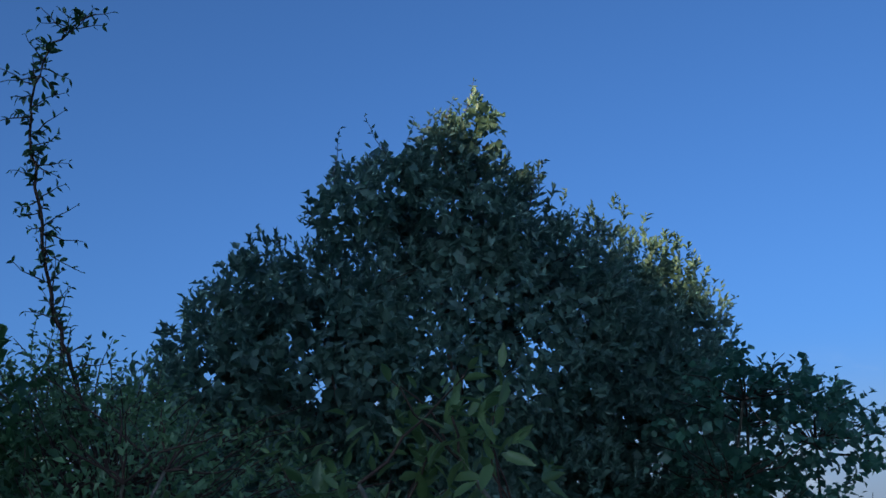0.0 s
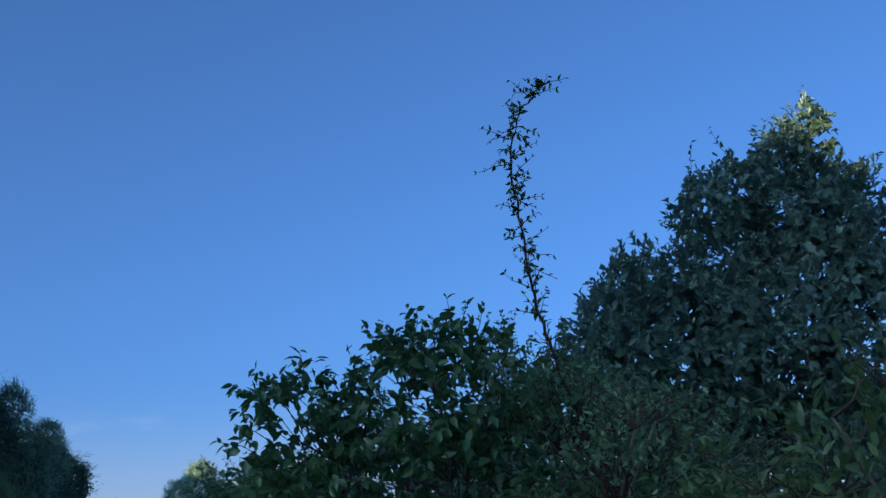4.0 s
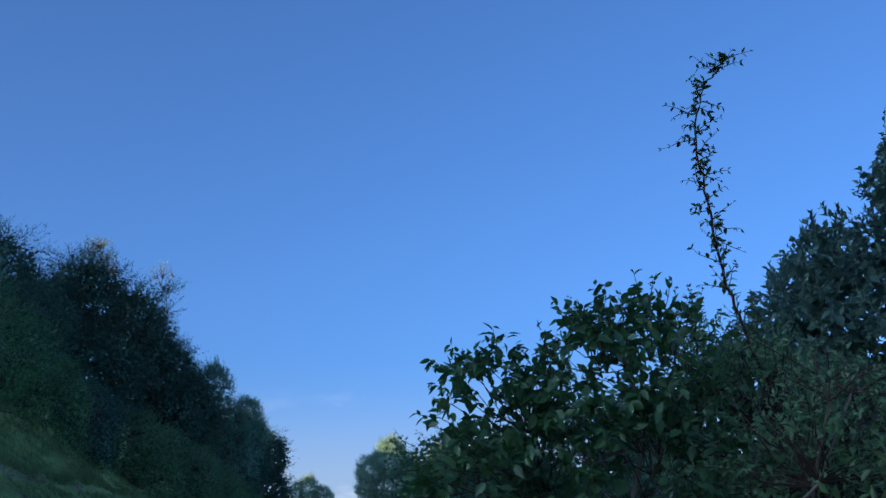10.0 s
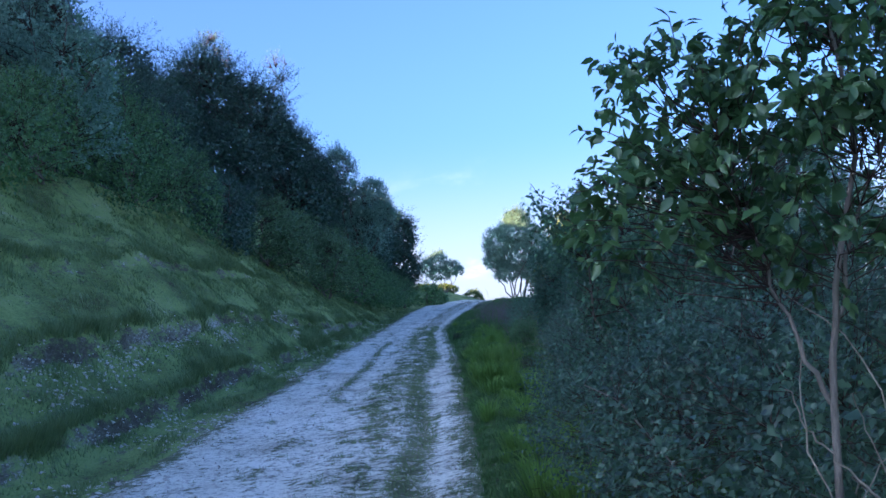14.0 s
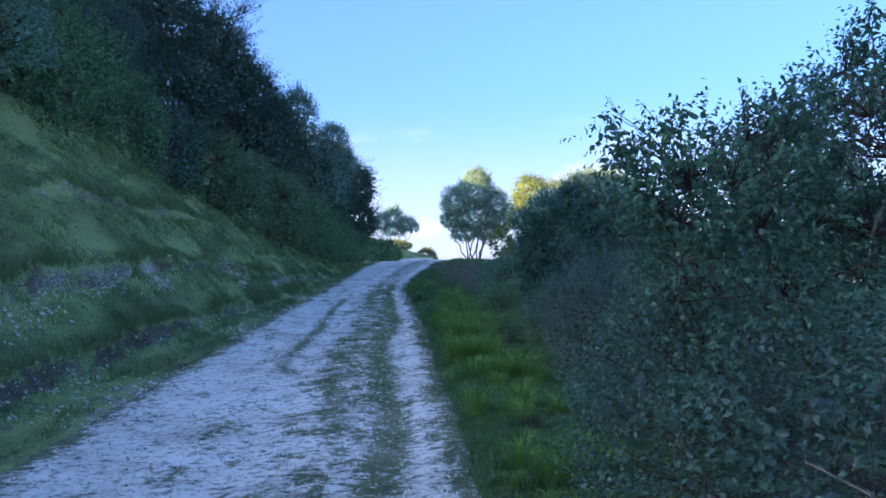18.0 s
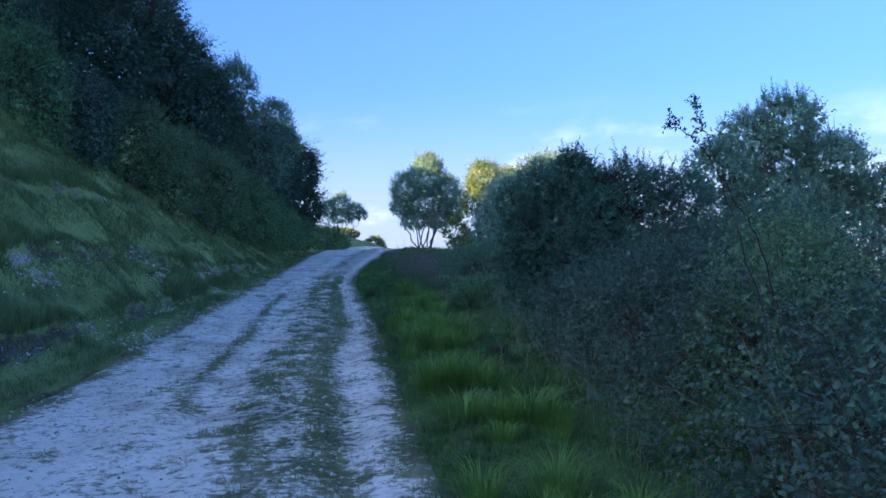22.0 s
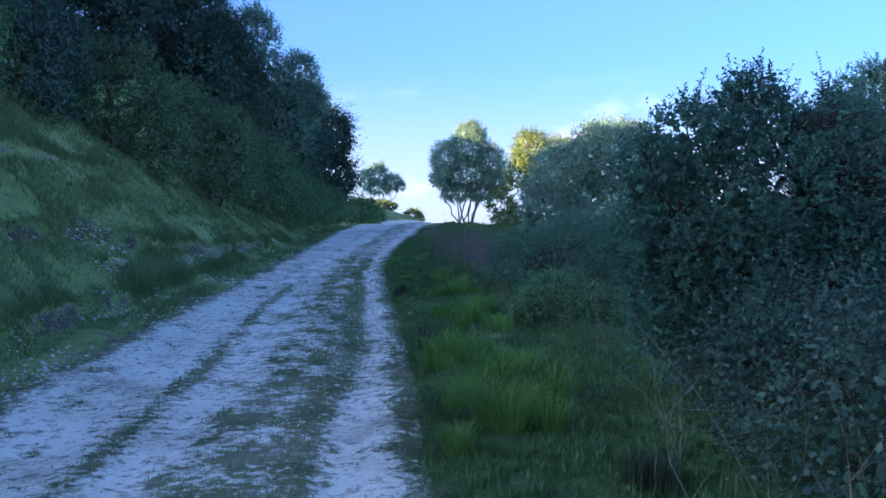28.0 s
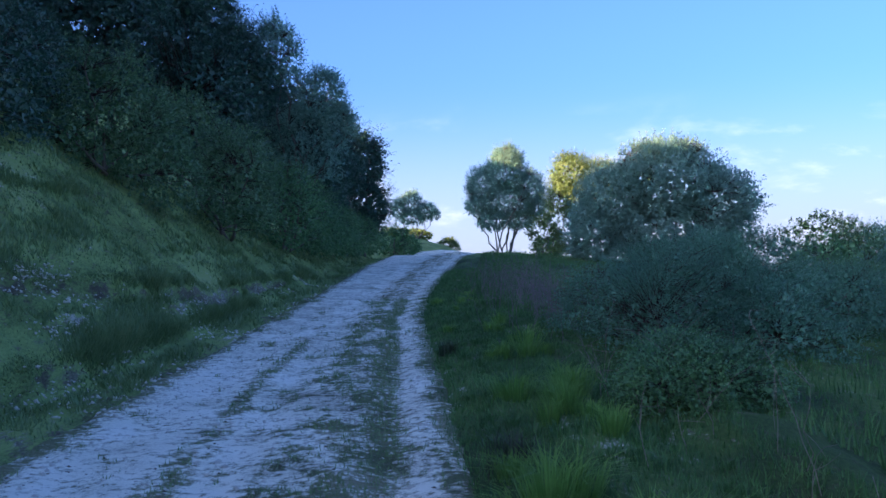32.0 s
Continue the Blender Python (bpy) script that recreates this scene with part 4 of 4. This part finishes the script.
# along the bank
bush("whitebeam_tree", "pale grey-green whitebeam on the bank", "tree", (-6.9, 19.4),
     [(-6.6, 19, 6.9, .95, 1.0, .9), (-5.9, 18.8, 5.9, .75, .9, .85), (-6.0, 19, 4.9, .75, .9, .8), (-7.6, 19.6, 6.0, 1.1, 1.1, 1.2)], L_BEAM, 3400, 7, 0.075, 0.2, 31, upward=0.7, stems=6, stem_r=0.05, core=330, shoots=30, shoot_len=0.35)
HEDGE = dict(stem_r=0.04, stems=6, rough=0.18, shell=0.72, lumpy=11)
bush("hawthorn_hedge", "dense green hawthorn on the bank", "hedge", (-6.3, 17.5),
     [(-6.3, 15.5, 4.3, .9, 1.3, 1.0), (-6.5, 17.6, 4.6, 1.0, 1.2, 1.2), (-6.6, 13.5, 4.2, .9, 1.2, 1.0)], L_THORN, 3600, 7, 0.06, 0.2, 42, core=900, **HEDGE)
bush("hawthorn_hedge", "dense dark hawthorn on the bank", "hedge", (-6.2, 23),
     [(-6.2, 21.5, 4.5, 1.0, 1.3, 1.3), (-6.3, 24, 4.7, 1.2, 1.4, 1.7), (-5.7, 26, 3.9, 1.0, 1.4, 1.4), (-7.6, 24.5, 6.0, 1.5, 1.6, 1.8)], L_THORN, 5200, 7, 0.065, 0.22, 43, core=1500, **HEDGE)
bush("hawthorn_hedge", "dense hawthorn mixed with ivy on the bank", "hedge", (-5.6, 29),
     [(-5.4, 28.4, 3.6, 1.0, 1.4, 1.4), (-5.9, 30.5, 3.8, 1.1, 1.4, 1.5), (-7.6, 30, 6.0, 1.6, 1.7, 2.0)], L_YEW, 4200, 7, 0.07, 0.22, 44, core=1500, **HEDGE)
bush("hawthorn_hedge", "light green hawthorn bush on the bank", "hedge", (-4.9, 32.6),
     [(-4.8, 32.5, 3.5, 1.05, 1.1, 1.15), (-4.2, 33.3, 2.6, .95, 1.2, 1.1), (-5.6, 31.6, 3.0, .9, 1.1, 1.1)], L_FRESH, 3600, 7, 0.06, 0.18, 32, core=900, shoots=30, shoot_len=0.3, **HEDGE)
bush("hawthorn_hedge", "light green hawthorn bush lower on the bank", "hedge", (-3.6, 37.5),
     [(-3.2, 36.4, 2.4, .9, 1.3, 1.15), (-3.5, 38.6, 2.5, .95, 1.4, 1.35), (-4.4, 37, 3.4, 1.1, 1.4, 1.1)], L_FRESH, 3800, 7, 0.065, 0.18, 45, core=900, shoots=30, shoot_len=0.3, **HEDGE)
bush("hawthorn_hedge", "low green hawthorn at the foot of the yews", "hedge", (-3.0, 44),
     [(-2.9, 43, 1.9, 1.0, 1.6, 1.3), (-2.6, 46, 1.6, 1.0, 1.6, 1.2), (-2.4, 49, 1.4, 0.9, 1.6, 1.1)], L_THORN, 3000, 7, 0.07, 0.2, 61, core=800, **HEDGE)
bush("hawthorn_hedge", "low green hawthorn towards the end of the hedge", "hedge", (-2.4, 56),
     [(-2.3, 52.5, 1.3, 0.9, 1.7, 1.1), (-2.1, 56, 1.1, 0.9, 1.7, 1.0), (-1.7, 60, 1.0, 0.9, 1.7, 0.9), (-1.3, 63.5, 0.8, 0.8, 1.2, 0.8)], L_THORN, 3000, 7, 0.08, 0.2, 62, core=800, **HEDGE)
YEW = dict(width=0.24, lumpy=6, droop=0.5, upward=0.15, stems=6, stem_r=0.13, rough=0.3, shell=0.6, flat=0.9)
bush("yew_tree", "tall dark dense yew on the bank", "tree", (-8.0, 43),
     [(-8.3, 43, 9.5, 2.0, 2.2, 2.5), (-6.3, 43, 8.5, 1.5, 1.8, 2.0), (-5.2, 43.5, 6.9, 1.3, 1.8, 1.7), (-4.8, 42, 4.6, 1.3, 1.8, 2.0), (-4.3, 44.5, 5.6, 1.2, 1.5, 2.0), (-6.0, 42, 6.5, 1.6, 1.8, 2.2), (-7.2, 40, 6.2, 2.0, 1.8, 2.4), (-9.4, 40, 8.2, 1.8, 1.8, 2.4)], L_YEW, 15000, 8, 0.11, 0.4, 33, core=7000, **YEW)
bush("yew_tree", "dark yew higher on the bank", "tree", (-11.5, 40),
     [(-11.5, 41, 10, 2.2, 2.2, 2.6), (-10.3, 37, 7, 2.2, 2, 2.6), (-8.8, 34, 6.6, 1.8, 1.8, 2.2), (-13, 36, 9, 2.4, 2.2, 2.6)], L_YEW, 10000, 8, 0.11, 0.4, 46, core=4000, **YEW)
bush("yew_tree", "dark yew thicket behind the whitebeam", "tree", (-10, 27),
     [(-9.6, 26, 8, 1.8, 2, 2.4), (-9.2, 21.5, 7.6, 1.6, 1.8, 2.2), (-10.5, 30, 8.4, 2, 2, 2.5), (-8.6, 17, 6.6, 1.5, 1.8, 1.8), (-8.4, 24, 5.8, 1.5, 2.0, 2.2), (-8.8, 33, 6.4, 1.6, 2.0, 2.2)], L_YEW, 8500, 8, 0.1, 0.35, 47, core=5500, **YEW)
bush("willow_tree", "thin pale young willow with bare twigs above the yew", "tree", (-6.0, 46.5),
     [(-5.3, 46.5, 10.6, .45, .5, 1.0), (-5.9, 46.5, 11.4, .5, .5, .7), (-8.6, 46.5, 12.6, .7, .6, .7)], L_BEAM, 420, 5, 0.09, 0.35, 48, shell=0.2, upward=0.9, stems=5, stem_r=0.06, twigs=0.8)
bush("whitebeam_tree", "pale-leaved whitebeam on the bank", "tree", (-3.2, 46.5),
     [(-3.4, 46.5, 6.5, .85, 1.0, 1.15), (-2.2, 46.8, 5.3, .85, 1.0, .95), (-2.6, 47, 3.9, 1.25, 1.2, 1.4), (-1.7, 47.3, 4.6, .6, .8, .6)], L_BEAM, 4200, 7, 0.085, 0.24, 34, upward=0.6, stems=5, stem_r=0.06, core=420, shoots=40, shoot_len=0.45)
bush("yew_tree", "dark yew at the end of the hedge", "tree", (-1.9, 63),
     [(-1.6, 63, 4.4, 1.15, 1.4, 1.6), (-1.5, 63, 2.4, 1.2, 1.5, 1.6), (-2.6, 60, 4.3, 1.5, 1.8, 2.3), (-3.0, 56, 4.2, 1.5, 2.4, 2.5), (-2.9, 51, 3.4, 1.5, 2.6, 2.4), (-4.6, 49, 4.6, 1.7, 2.2, 2.6)], L_YEW, 7500, 8, 0.12, 0.4, 35, core=6500, **YEW)


# ---------------------------------------------------------------- grass, stones, dead stems
def on_ground(x, y, lift=0.0):
    return to_world(np.stack([x, y, surface(x, y) + lift], -1))


def stuff(name, label, category, v, f, mat, parent=None):
    ob = tagged(new(name, mesh_from(name, v, f, mat)), label, category, kind="stuff")
    return ob


def verge_grass():
    """Tufts of long grass on the verge whose blades arch outwards, over a sward of shorter blades."""
    rng = np.random.default_rng(101)
    n = 1300
    y = 2.0 + 42 * rng.random(n) ** 1.5
    r = 0.03 + 1.6 * rng.random(n) ** 1.1
    x = right_edge(y) + r
    lush = lumps(x, y, 0.8, 1.0, 81.0) + 0.3 * rng.random(n)
    keep = lush > -0.12
    x, y, r, lush = x[keep], y[keep], r[keep], lush[keep]
    tall = (0.03 + 0.03 * np.clip(lush + 0.2, 0, 1) + 0.05 * np.clip(lumps(x, y, 2.6, 1.4, 83.0), 0, 1)) * smooth(-0.05, 0.5, r) + 0.02
    per = 50
    m = len(x) * per
    ang, rad = rng.uniform(0, 2 * np.pi, m), 0.075 * np.sqrt(rng.random(m))
    bx, by = np.repeat(x, per) + np.cos(ang) * rad, np.repeat(y, per) + np.sin(ang) * rad
    h = np.repeat(tall, per) * rng.uniform(0.5, 1.35, m)
    tufts = blades(on_ground(bx, by, -0.01), h, np.full(m, 0.008), 0.15 + rad * 9 * rng.uniform(0.5, 1.6, m), rng, 2, ang)
    n = 90000
    y = 1.5 + 45 * rng.random(n) ** 1.5
    x = right_edge(y) + 0.0 + 2.0 * rng.random(n)
    short = blades(on_ground(x, y, -0.01), 0.06 * rng.uniform(0.3, 1.5, n), 0.008 * (1 + y / 40), rng.uniform(0.2, 1.0, n), rng, 1)
    return merge(tufts, short)


def bank_grass(n, per, lo, hi, s_lo, s_hi, tall, seed, wide=0.006, ledge=None):
    """Rough turf: small tufts whose blades splay, none on the bare scarps."""
    rng = np.random.default_rng(seed)
    y = lo + (hi - lo) * rng.random(n) ** 1.35
    x = left_edge(y) - s_lo - (s_hi - s_lo) * rng.random(n)
    if ledge is not None:
        x = x - ledges(y)[ledge][0] + shift(x, y)
    x, y = np.repeat(x, per), np.repeat(y, per)
    m = len(x)
    ang, rad = rng.uniform(0, 2 * np.pi, m), 0.06 * np.sqrt(rng.random(m)) * (1 + y / 40)
    x, y = x + np.cos(ang) * rad, y + np.sin(ang) * rad * 3
    keep = rng.random(m) > smooth(0.12, 0.4, ground_bare(x, y, None))
    x, y, ang, rad = x[keep], y[keep], ang[keep], rad[keep]
    h = tall * rng.uniform(0.4, 1.5, len(x)) * np.clip(0.8 + lumps(x, 0.2 * y, 2.2, 1.5, 91.0), 0.25, 2)
    return blades(on_ground(x, y, -0.01), h, wide * (1 + y / 40), 0.3 + rad * 9 * rng.uniform(0.5, 1.5, len(x)), rng, 1, ang)


def track_grass():
    rng = np.random.default_rng(105)
    n = 150000
    y = 1.5 + 34 * rng.random(n) ** 1.7
    l, r = left_edge(y), right_edge(y)
    x = l - 0.1 + (r - l + 0.2) * rng.random(n)
    green = 1 - smooth(0.2, 0.62, track_bare(x, y, None) + lumps(x, y, 5.0, 0.25, 95.0) + lumps(x, y, 14.0, 0.15, 97.0))
    keep = rng.random(n) < green
    x, y = x[keep], y[keep]
    h = 0.035 * rng.uniform(0.4, 1.5, len(x))
    return blades(on_ground(x, y, -0.004), h, 0.004 * (1 + y / 20), rng.uniform(0.3, 1.3, len(x)), rng, 1)


def stones(n, place, lo, hi, seed):
    """Little broken lumps of chalk, flat octahedra of uneven shape."""
    rng = np.random.default_rng(seed)
    x, y = place(rng, n)
    size = lo + (hi - lo) * rng.random(len(x)) ** 3
    c = on_ground(x, y, 0.0)
    d = np.array([[1, 0, 0], [0, 1, 0], [-1, 0, 0], [0, -1, 0], [0, 0, 1], [0, 0, -1]], float)
    m = len(x)
    v = c[:, None] + d[None] * rng.uniform(0.5, 1.3, (m, 6, 3)) * size[:, None, None] * [1, 1, 0.6] + rng.normal(0, 0.15, (m, 6, 3)) * size[:, None, None]
    tri = np.array([[0, 1, 4], [1, 2, 4], [2, 3, 4], [3, 0, 4], [1, 0, 5], [2, 1, 5], [3, 2, 5], [0, 3, 5]])
    return v.reshape(-1, 3), (np.arange(m)[:, None, None] * 6 + tri[None]).reshape(-1, 3)


def on_track(rng, n):
    y = 1.5 + 40 * rng.random(n) ** 1.8
    l, r = left_edge(y), right_edge(y)
    x = l - 0.05 + (r - l + 0.1) * rng.random(n)
    keep = rng.random(n) < 0.35 + 1.1 * np.clip(lumps(x, y, 1.2, 1.0, 99.0), 0, 1)
    return x[keep], y[keep]


def on_bank(rng, n):
    y = 3 + 38 * rng.random(n) ** 1.4
    (one, _), (two, _), _ = ledges(y)
    s = np.where(rng.random(n) < 0.5, rng.normal(0.15, 0.22, n), np.where(rng.random(n) < 0.5, one + rng.normal(-0.07, 0.08, n), two + rng.normal(-0.08, 0.09, n)))
    x = left_edge(y) - s
    keep = rng.random(n) < 0.25 + lumps(x, y, 0.6, 1.6, 21.0)
    return x[keep], y[keep]


def on_slips(rng, n):
    sy, ss, ry, rs = np.array(SLIPS)[rng.integers(0, len(SLIPS), n)].T
    y = sy + ry * rng.normal(0, 0.75, n)
    return left_edge(y) - ss - rs * rng.normal(-0.4, 0.9, n), y


stuff("verge_grass", "long fresh green grass in tufts along the verge", "grass", *verge_grass(), L_GRASS)
stuff("bank_grass", "short rough turf on the bank", "grass", *merge(bank_grass(8000, 16, 2, 30, 0.0, 4.2, 0.065, 102, 0.011), bank_grass(3000, 16, 24, 62, 0.0, 3.4, 0.09, 103, 0.014), bank_grass(1900, 22, 3, 34, 0.03, 0.14, 0.10, 109, 0.01, 0), bank_grass(1900, 22, 3, 44, 0.03, 0.14, 0.11, 110, 0.01, 1), bank_grass(700, 20, 5, 30, 0.06, 0.2, 0.11, 115, 0.01, 2)), L_DRY)
stuff("track_turf", "flattened tufts of turf between the ruts", "grass", *track_grass(), L_DRY)
stuff("chalk_rubble", "small broken chalk stones strewn on the track", "stones", *stones(30000, on_track, 0.005, 0.03, 106), M_STONE)
stuff("flint_bits", "small dark flints and dead leaves on the track", "stones", *stones(9000, on_track, 0.004, 0.016, 114), M_CLOD)
stuff("chalk_lumps", "chalk lumps fallen from the bank's scarps", "stones", *stones(16000, on_bank, 0.005, 0.04, 107), M_STONE)


def on_scarps(rng, n):
    """Places on the worn faces of the bank's three ledges."""
    y = 3 + 36 * rng.random(n) ** 1.35
    which, feet = rng.choice(3, n, p=[0.42, 0.42, 0.16]), ledges(y)
    s = np.choose(which, [f for f, _ in feet]) + rng.normal(0.0, 0.03, n)
    x = left_edge(y) - s
    x = x + shift(x, y)
    strong = np.choose(which, [g for _, g in feet])
    keep = rng.random(n) < strong * (0.3 + 1.2 * (lumps(x, 0.5 * y, 0.6, 1.1, 13.0) + 0.2))
    return x[keep], y[keep]


stuff("earth_clods", "crumbling brown clods on the faces of the bank's ledges", "earth", *stones(11000, on_scarps, 0.005, 0.019, 112), M_CLOD)
stuff("ledge_chalk", "pale chalk pieces in the worn ledges of the bank", "stones", *merge(stones(2600, on_scarps, 0.006, 0.025, 113), stones(1900, on_slips, 0.006, 0.035, 116)), M_STONE)


def grass_tuft(seed, tall, wide, n):
    rng = np.random.default_rng(seed)
    ang, rad = rng.uniform(0, 2 * np.pi, n), wide * np.sqrt(rng.random(n))
    at = np.stack([np.cos(ang) * rad, np.sin(ang) * rad, np.full(n, -0.02)], 1)
    v, f = blades(at, tall * rng.uniform(0.5, 1.2, n), np.full(n, 0.009), 0.12 + rad / wide * rng.uniform(0.4, 1.5, n), rng, 2, ang)
    return mesh_from("grass_tuft", v, f, L_TUFT)


TUFTS = [grass_tuft(201, 0.30, 0.11, 170), grass_tuft(202, 0.24, 0.14, 200), grass_tuft(203, 0.34, 0.10, 150)]
rng_t = np.random.default_rng(204)


def stand_tuft(n, x, y, size):
    ob = tagged(new("grass_tuft", TUFTS[n % 3]), "bright green tuft of long arching grass", "grass tuft", "grass tufts on the verge")
    ob.location = to_world(np.array([x, y, float(land(x, y))]))
    ob.rotation_euler = (0, 0, rng_t.uniform(0, 6.28))
    ob.scale = [size] * 3


CLUMPS = [(0.9, 10.1), (0.8, 7.7), (0.75, 13.7), (1.15, 16.2), (1.2, 21.5), (0.9, 13.4), (1.05, 12.0), (1.2, 18.0), (1.3, 21.0), (1.5, 24.7), (1.22, 17.7), (1.0, 18.9), (1.4, 22.2), (1.3, 17.1), (0.95, 17.4), (0.85, 5.6)]
for x, y in CLUMPS:
    for n in range(3):
        stand_tuft(n, x + rng_t.normal(0, 0.13), y + rng_t.normal(0, 0.2), rng_t.uniform(0.7, 1.15))
for n in range(44):
    y = 3.5 + 32 * rng_t.random() ** 1.2
    stand_tuft(n, float(right_edge(y)) + 0.3 + 0.9 * rng_t.random(), y, rng_t.uniform(0.35, 0.75))
SEDGE = mesh_from("sedge_tuft", *blades(np.zeros((260, 3)) + rng_t.normal(0, 0.06, (260, 3)) * [1, 1, 0], rng_t.uniform(0.12, 0.3, 260), np.full(260, 0.006), rng_t.uniform(0.1, 0.9, 260), rng_t, 2), L_SEDGE)
for x, y, k in ((0.82, 19.9, 1.1), (0.7, 25.5, 0.8), (1.5, 15.0, 0.9), (0.95, 9.0, 0.7)):
    ob = tagged(new("sedge_tuft", SEDGE), "small dark brown-green tussock in the short grass", "grass tuft")
    ob.location = to_world(np.array([x, y, float(land(x, y)) - 0.02]))
    ob.scale = [k] * 3


def field_grass():
    rng = np.random.default_rng(108)
    n = 45000
    y = 14 + 50 * rng.random(n) ** 1.2
    x = right_edge(y) + 1.0 + 1.3 * smooth(34, 22, y) + 7 * rng.random(n) ** 1.3
    h = 0.10 * rng.uniform(0.4, 1.5, n) * np.clip(0.9 + lumps(x, y, 0.5, 0.9, 111.0), 0.3, 2)
    return blades(on_ground(x, y, -0.01), h, 0.012 * (1 + y / 60), rng.uniform(0.2, 1.0, n), rng, 1)


stuff("field_grass", "rough long grass on the falling field", "grass", *field_grass(), L_GRASS)


def dead_weeds(cx, cy, rx, ry, n, tall, seed):
    rng = np.random.default_rng(seed)
    x, y = rng.normal(cx, rx, n), rng.normal(cy, ry, n)
    foot = on_ground(x, y, -0.02)
    out = []
    for a in foot:
        b = a + np.array([rng.normal(0, 0.22), rng.normal(0, 0.22), 1.0]) * tall * rng.uniform(0.5, 1.2)
        st = stem(a, b, 0.003, 0.0013, 0.2, 5, rng)
        out.append(st)
        for _ in range(3):
            k = rng.integers(2, 5)
            out.append(stem(st[0][k], st[0][k] + rng.normal(0, 0.12, 3) + [0, 0, 0.08], 0.002, 0.001, 0.2, 3, rng))
    return tubes(out, 4)


M_WEED = rough_mat("withered_stem", [(0.2, (0.12, 0.10, 0.098)), (1, (0.33, 0.28, 0.265))], 20)
stuff("withered_weeds", "brown withered weed stems beside the verge", "weeds", *dead_weeds(2.3, 32, 0.45, 3.0, 320, 0.6, 121), M_WEED)
stuff("withered_weeds", "grey dead stalks in front of the brambles", "weeds", *dead_weeds(1.85, 12.5, 0.22, 1.8, 36, 0.55, 122), M_DEAD)
stuff("withered_weeds", "grey dead stalks beside the thorn bush", "weeds", *dead_weeds(2.0, 20, 0.3, 2.0, 14, 0.45, 123), M_DEAD)

cane("rose_shoot", "thin bare-topped rose shoot above the brambles", "shrub", [(2.1, 9.9, 0.5), (1.8, 9.85, 1.45), (1.7, 9.8, 1.68), (1.6, 9.8, 1.80), (1.5, 9.8, 1.86), (1.48, 9.8, 1.90)], 0.0035, 0.0012, M_TWIG, L_ROSE, 30, 0.022, 7, 0.5, 40, 0.006)
cane("rose_shoot", "thin rose shoot that curls over at its tip", "shrub", [(2.2, 10.0, 0.5), (1.95, 9.9, 1.3), (1.74, 9.8, 1.61), (1.69, 9.8, 1.73), (1.63, 9.8, 1.88), (1.6, 9.8, 2.0)], 0.004, 0.0015, M_TWIG, L_ROSE, 40, 0.022, 8, 0.5, 40, 0.006)
cane("rose_shoot", "leafy rose shoot above the hazel", "shrub", [(1.5, 6.2, 0.5), (1.2, 6.1, 1.5), (1.02, 6.05, 1.8), (0.95, 6.0, 1.87)], 0.006, 0.002, M_TWIG, L_DOG, 24, 0.045, 9, 0.55, 40, 0.006)
# bleached canes and bare branches that stand out
rng_c = np.random.default_rng(131)
for n in range(11):
    y = 2.3 + 20 * rng_c.random()
    x = 1.4 + 0.035 * y + 0.4 * rng_c.random()
    z = float(land(x, y))
    a = np.array([x, y, z])
    b = a + [rng_c.normal(-0.15, 0.35), rng_c.normal(0, 0.4), rng_c.uniform(0.35, 1.0)]
    c = b + [rng_c.normal(-0.15, 0.2), rng_c.normal(0, 0.2), rng_c.uniform(-0.35, 0.15)]
    cane("bramble_cane", "bleached arching bramble cane", "cane", [a, (a + b) / 2 + [0, 0, 0.1], b, c], 0.0024, 0.0012, M_DEAD, seed=140 + n, smooth_n=14, jitter=0.006)
cane("dead_branch", "pale broken dead branch beside the dogwood", "branch", [(1.1, 0.7, 0.0), (1.09, 0.72, 0.9), (1.07, 0.72, 1.16), (1.04, 0.74, 1.19), (1.02, 0.76, 1.0)], 0.0045, 0.004, M_DEAD, seed=171)
cane("dead_branch", "pale dead branch leaning in the thicket", "branch", [(1.3, 0.9, 0.0), (1.2, 0.85, 0.9), (1.19, 0.85, 1.3), (1.17, 0.86, 1.42)], 0.0045, 0.003, M_DEAD, seed=172)
cane("dead_branch", "thin dead branch across the dogwood stem", "branch", [(1.2, 1.3, 0.85), (1.05, 1.25, 1.0), (0.93, 1.25, 1.12), (0.88, 1.26, 1.24)], 0.0035, 0.0015, M_DEAD, seed=173)

for n in range(14):
    x, y, z = 0.92 + 0.42 * rng_c.random(), 1.2 + 0.3 * rng_c.random(), 0.55 + 0.35 * rng_c.random()
    a = np.array([x, y, z])
    b = a + [rng_c.normal(0, 0.12), rng_c.normal(0, 0.06), rng_c.uniform(0.15, 0.4)]
    c = b + [rng_c.normal(0, 0.07), rng_c.normal(0, 0.05), rng_c.uniform(0.05, 0.25)]
    cane("dead_branch", "thin bare grey twig under the dogwood", "branch", [a - [0, 0, 0.55], a, b, c], 0.0032, 0.0012, M_DEAD, seed=180 + n, smooth_n=14, jitter=0.004)
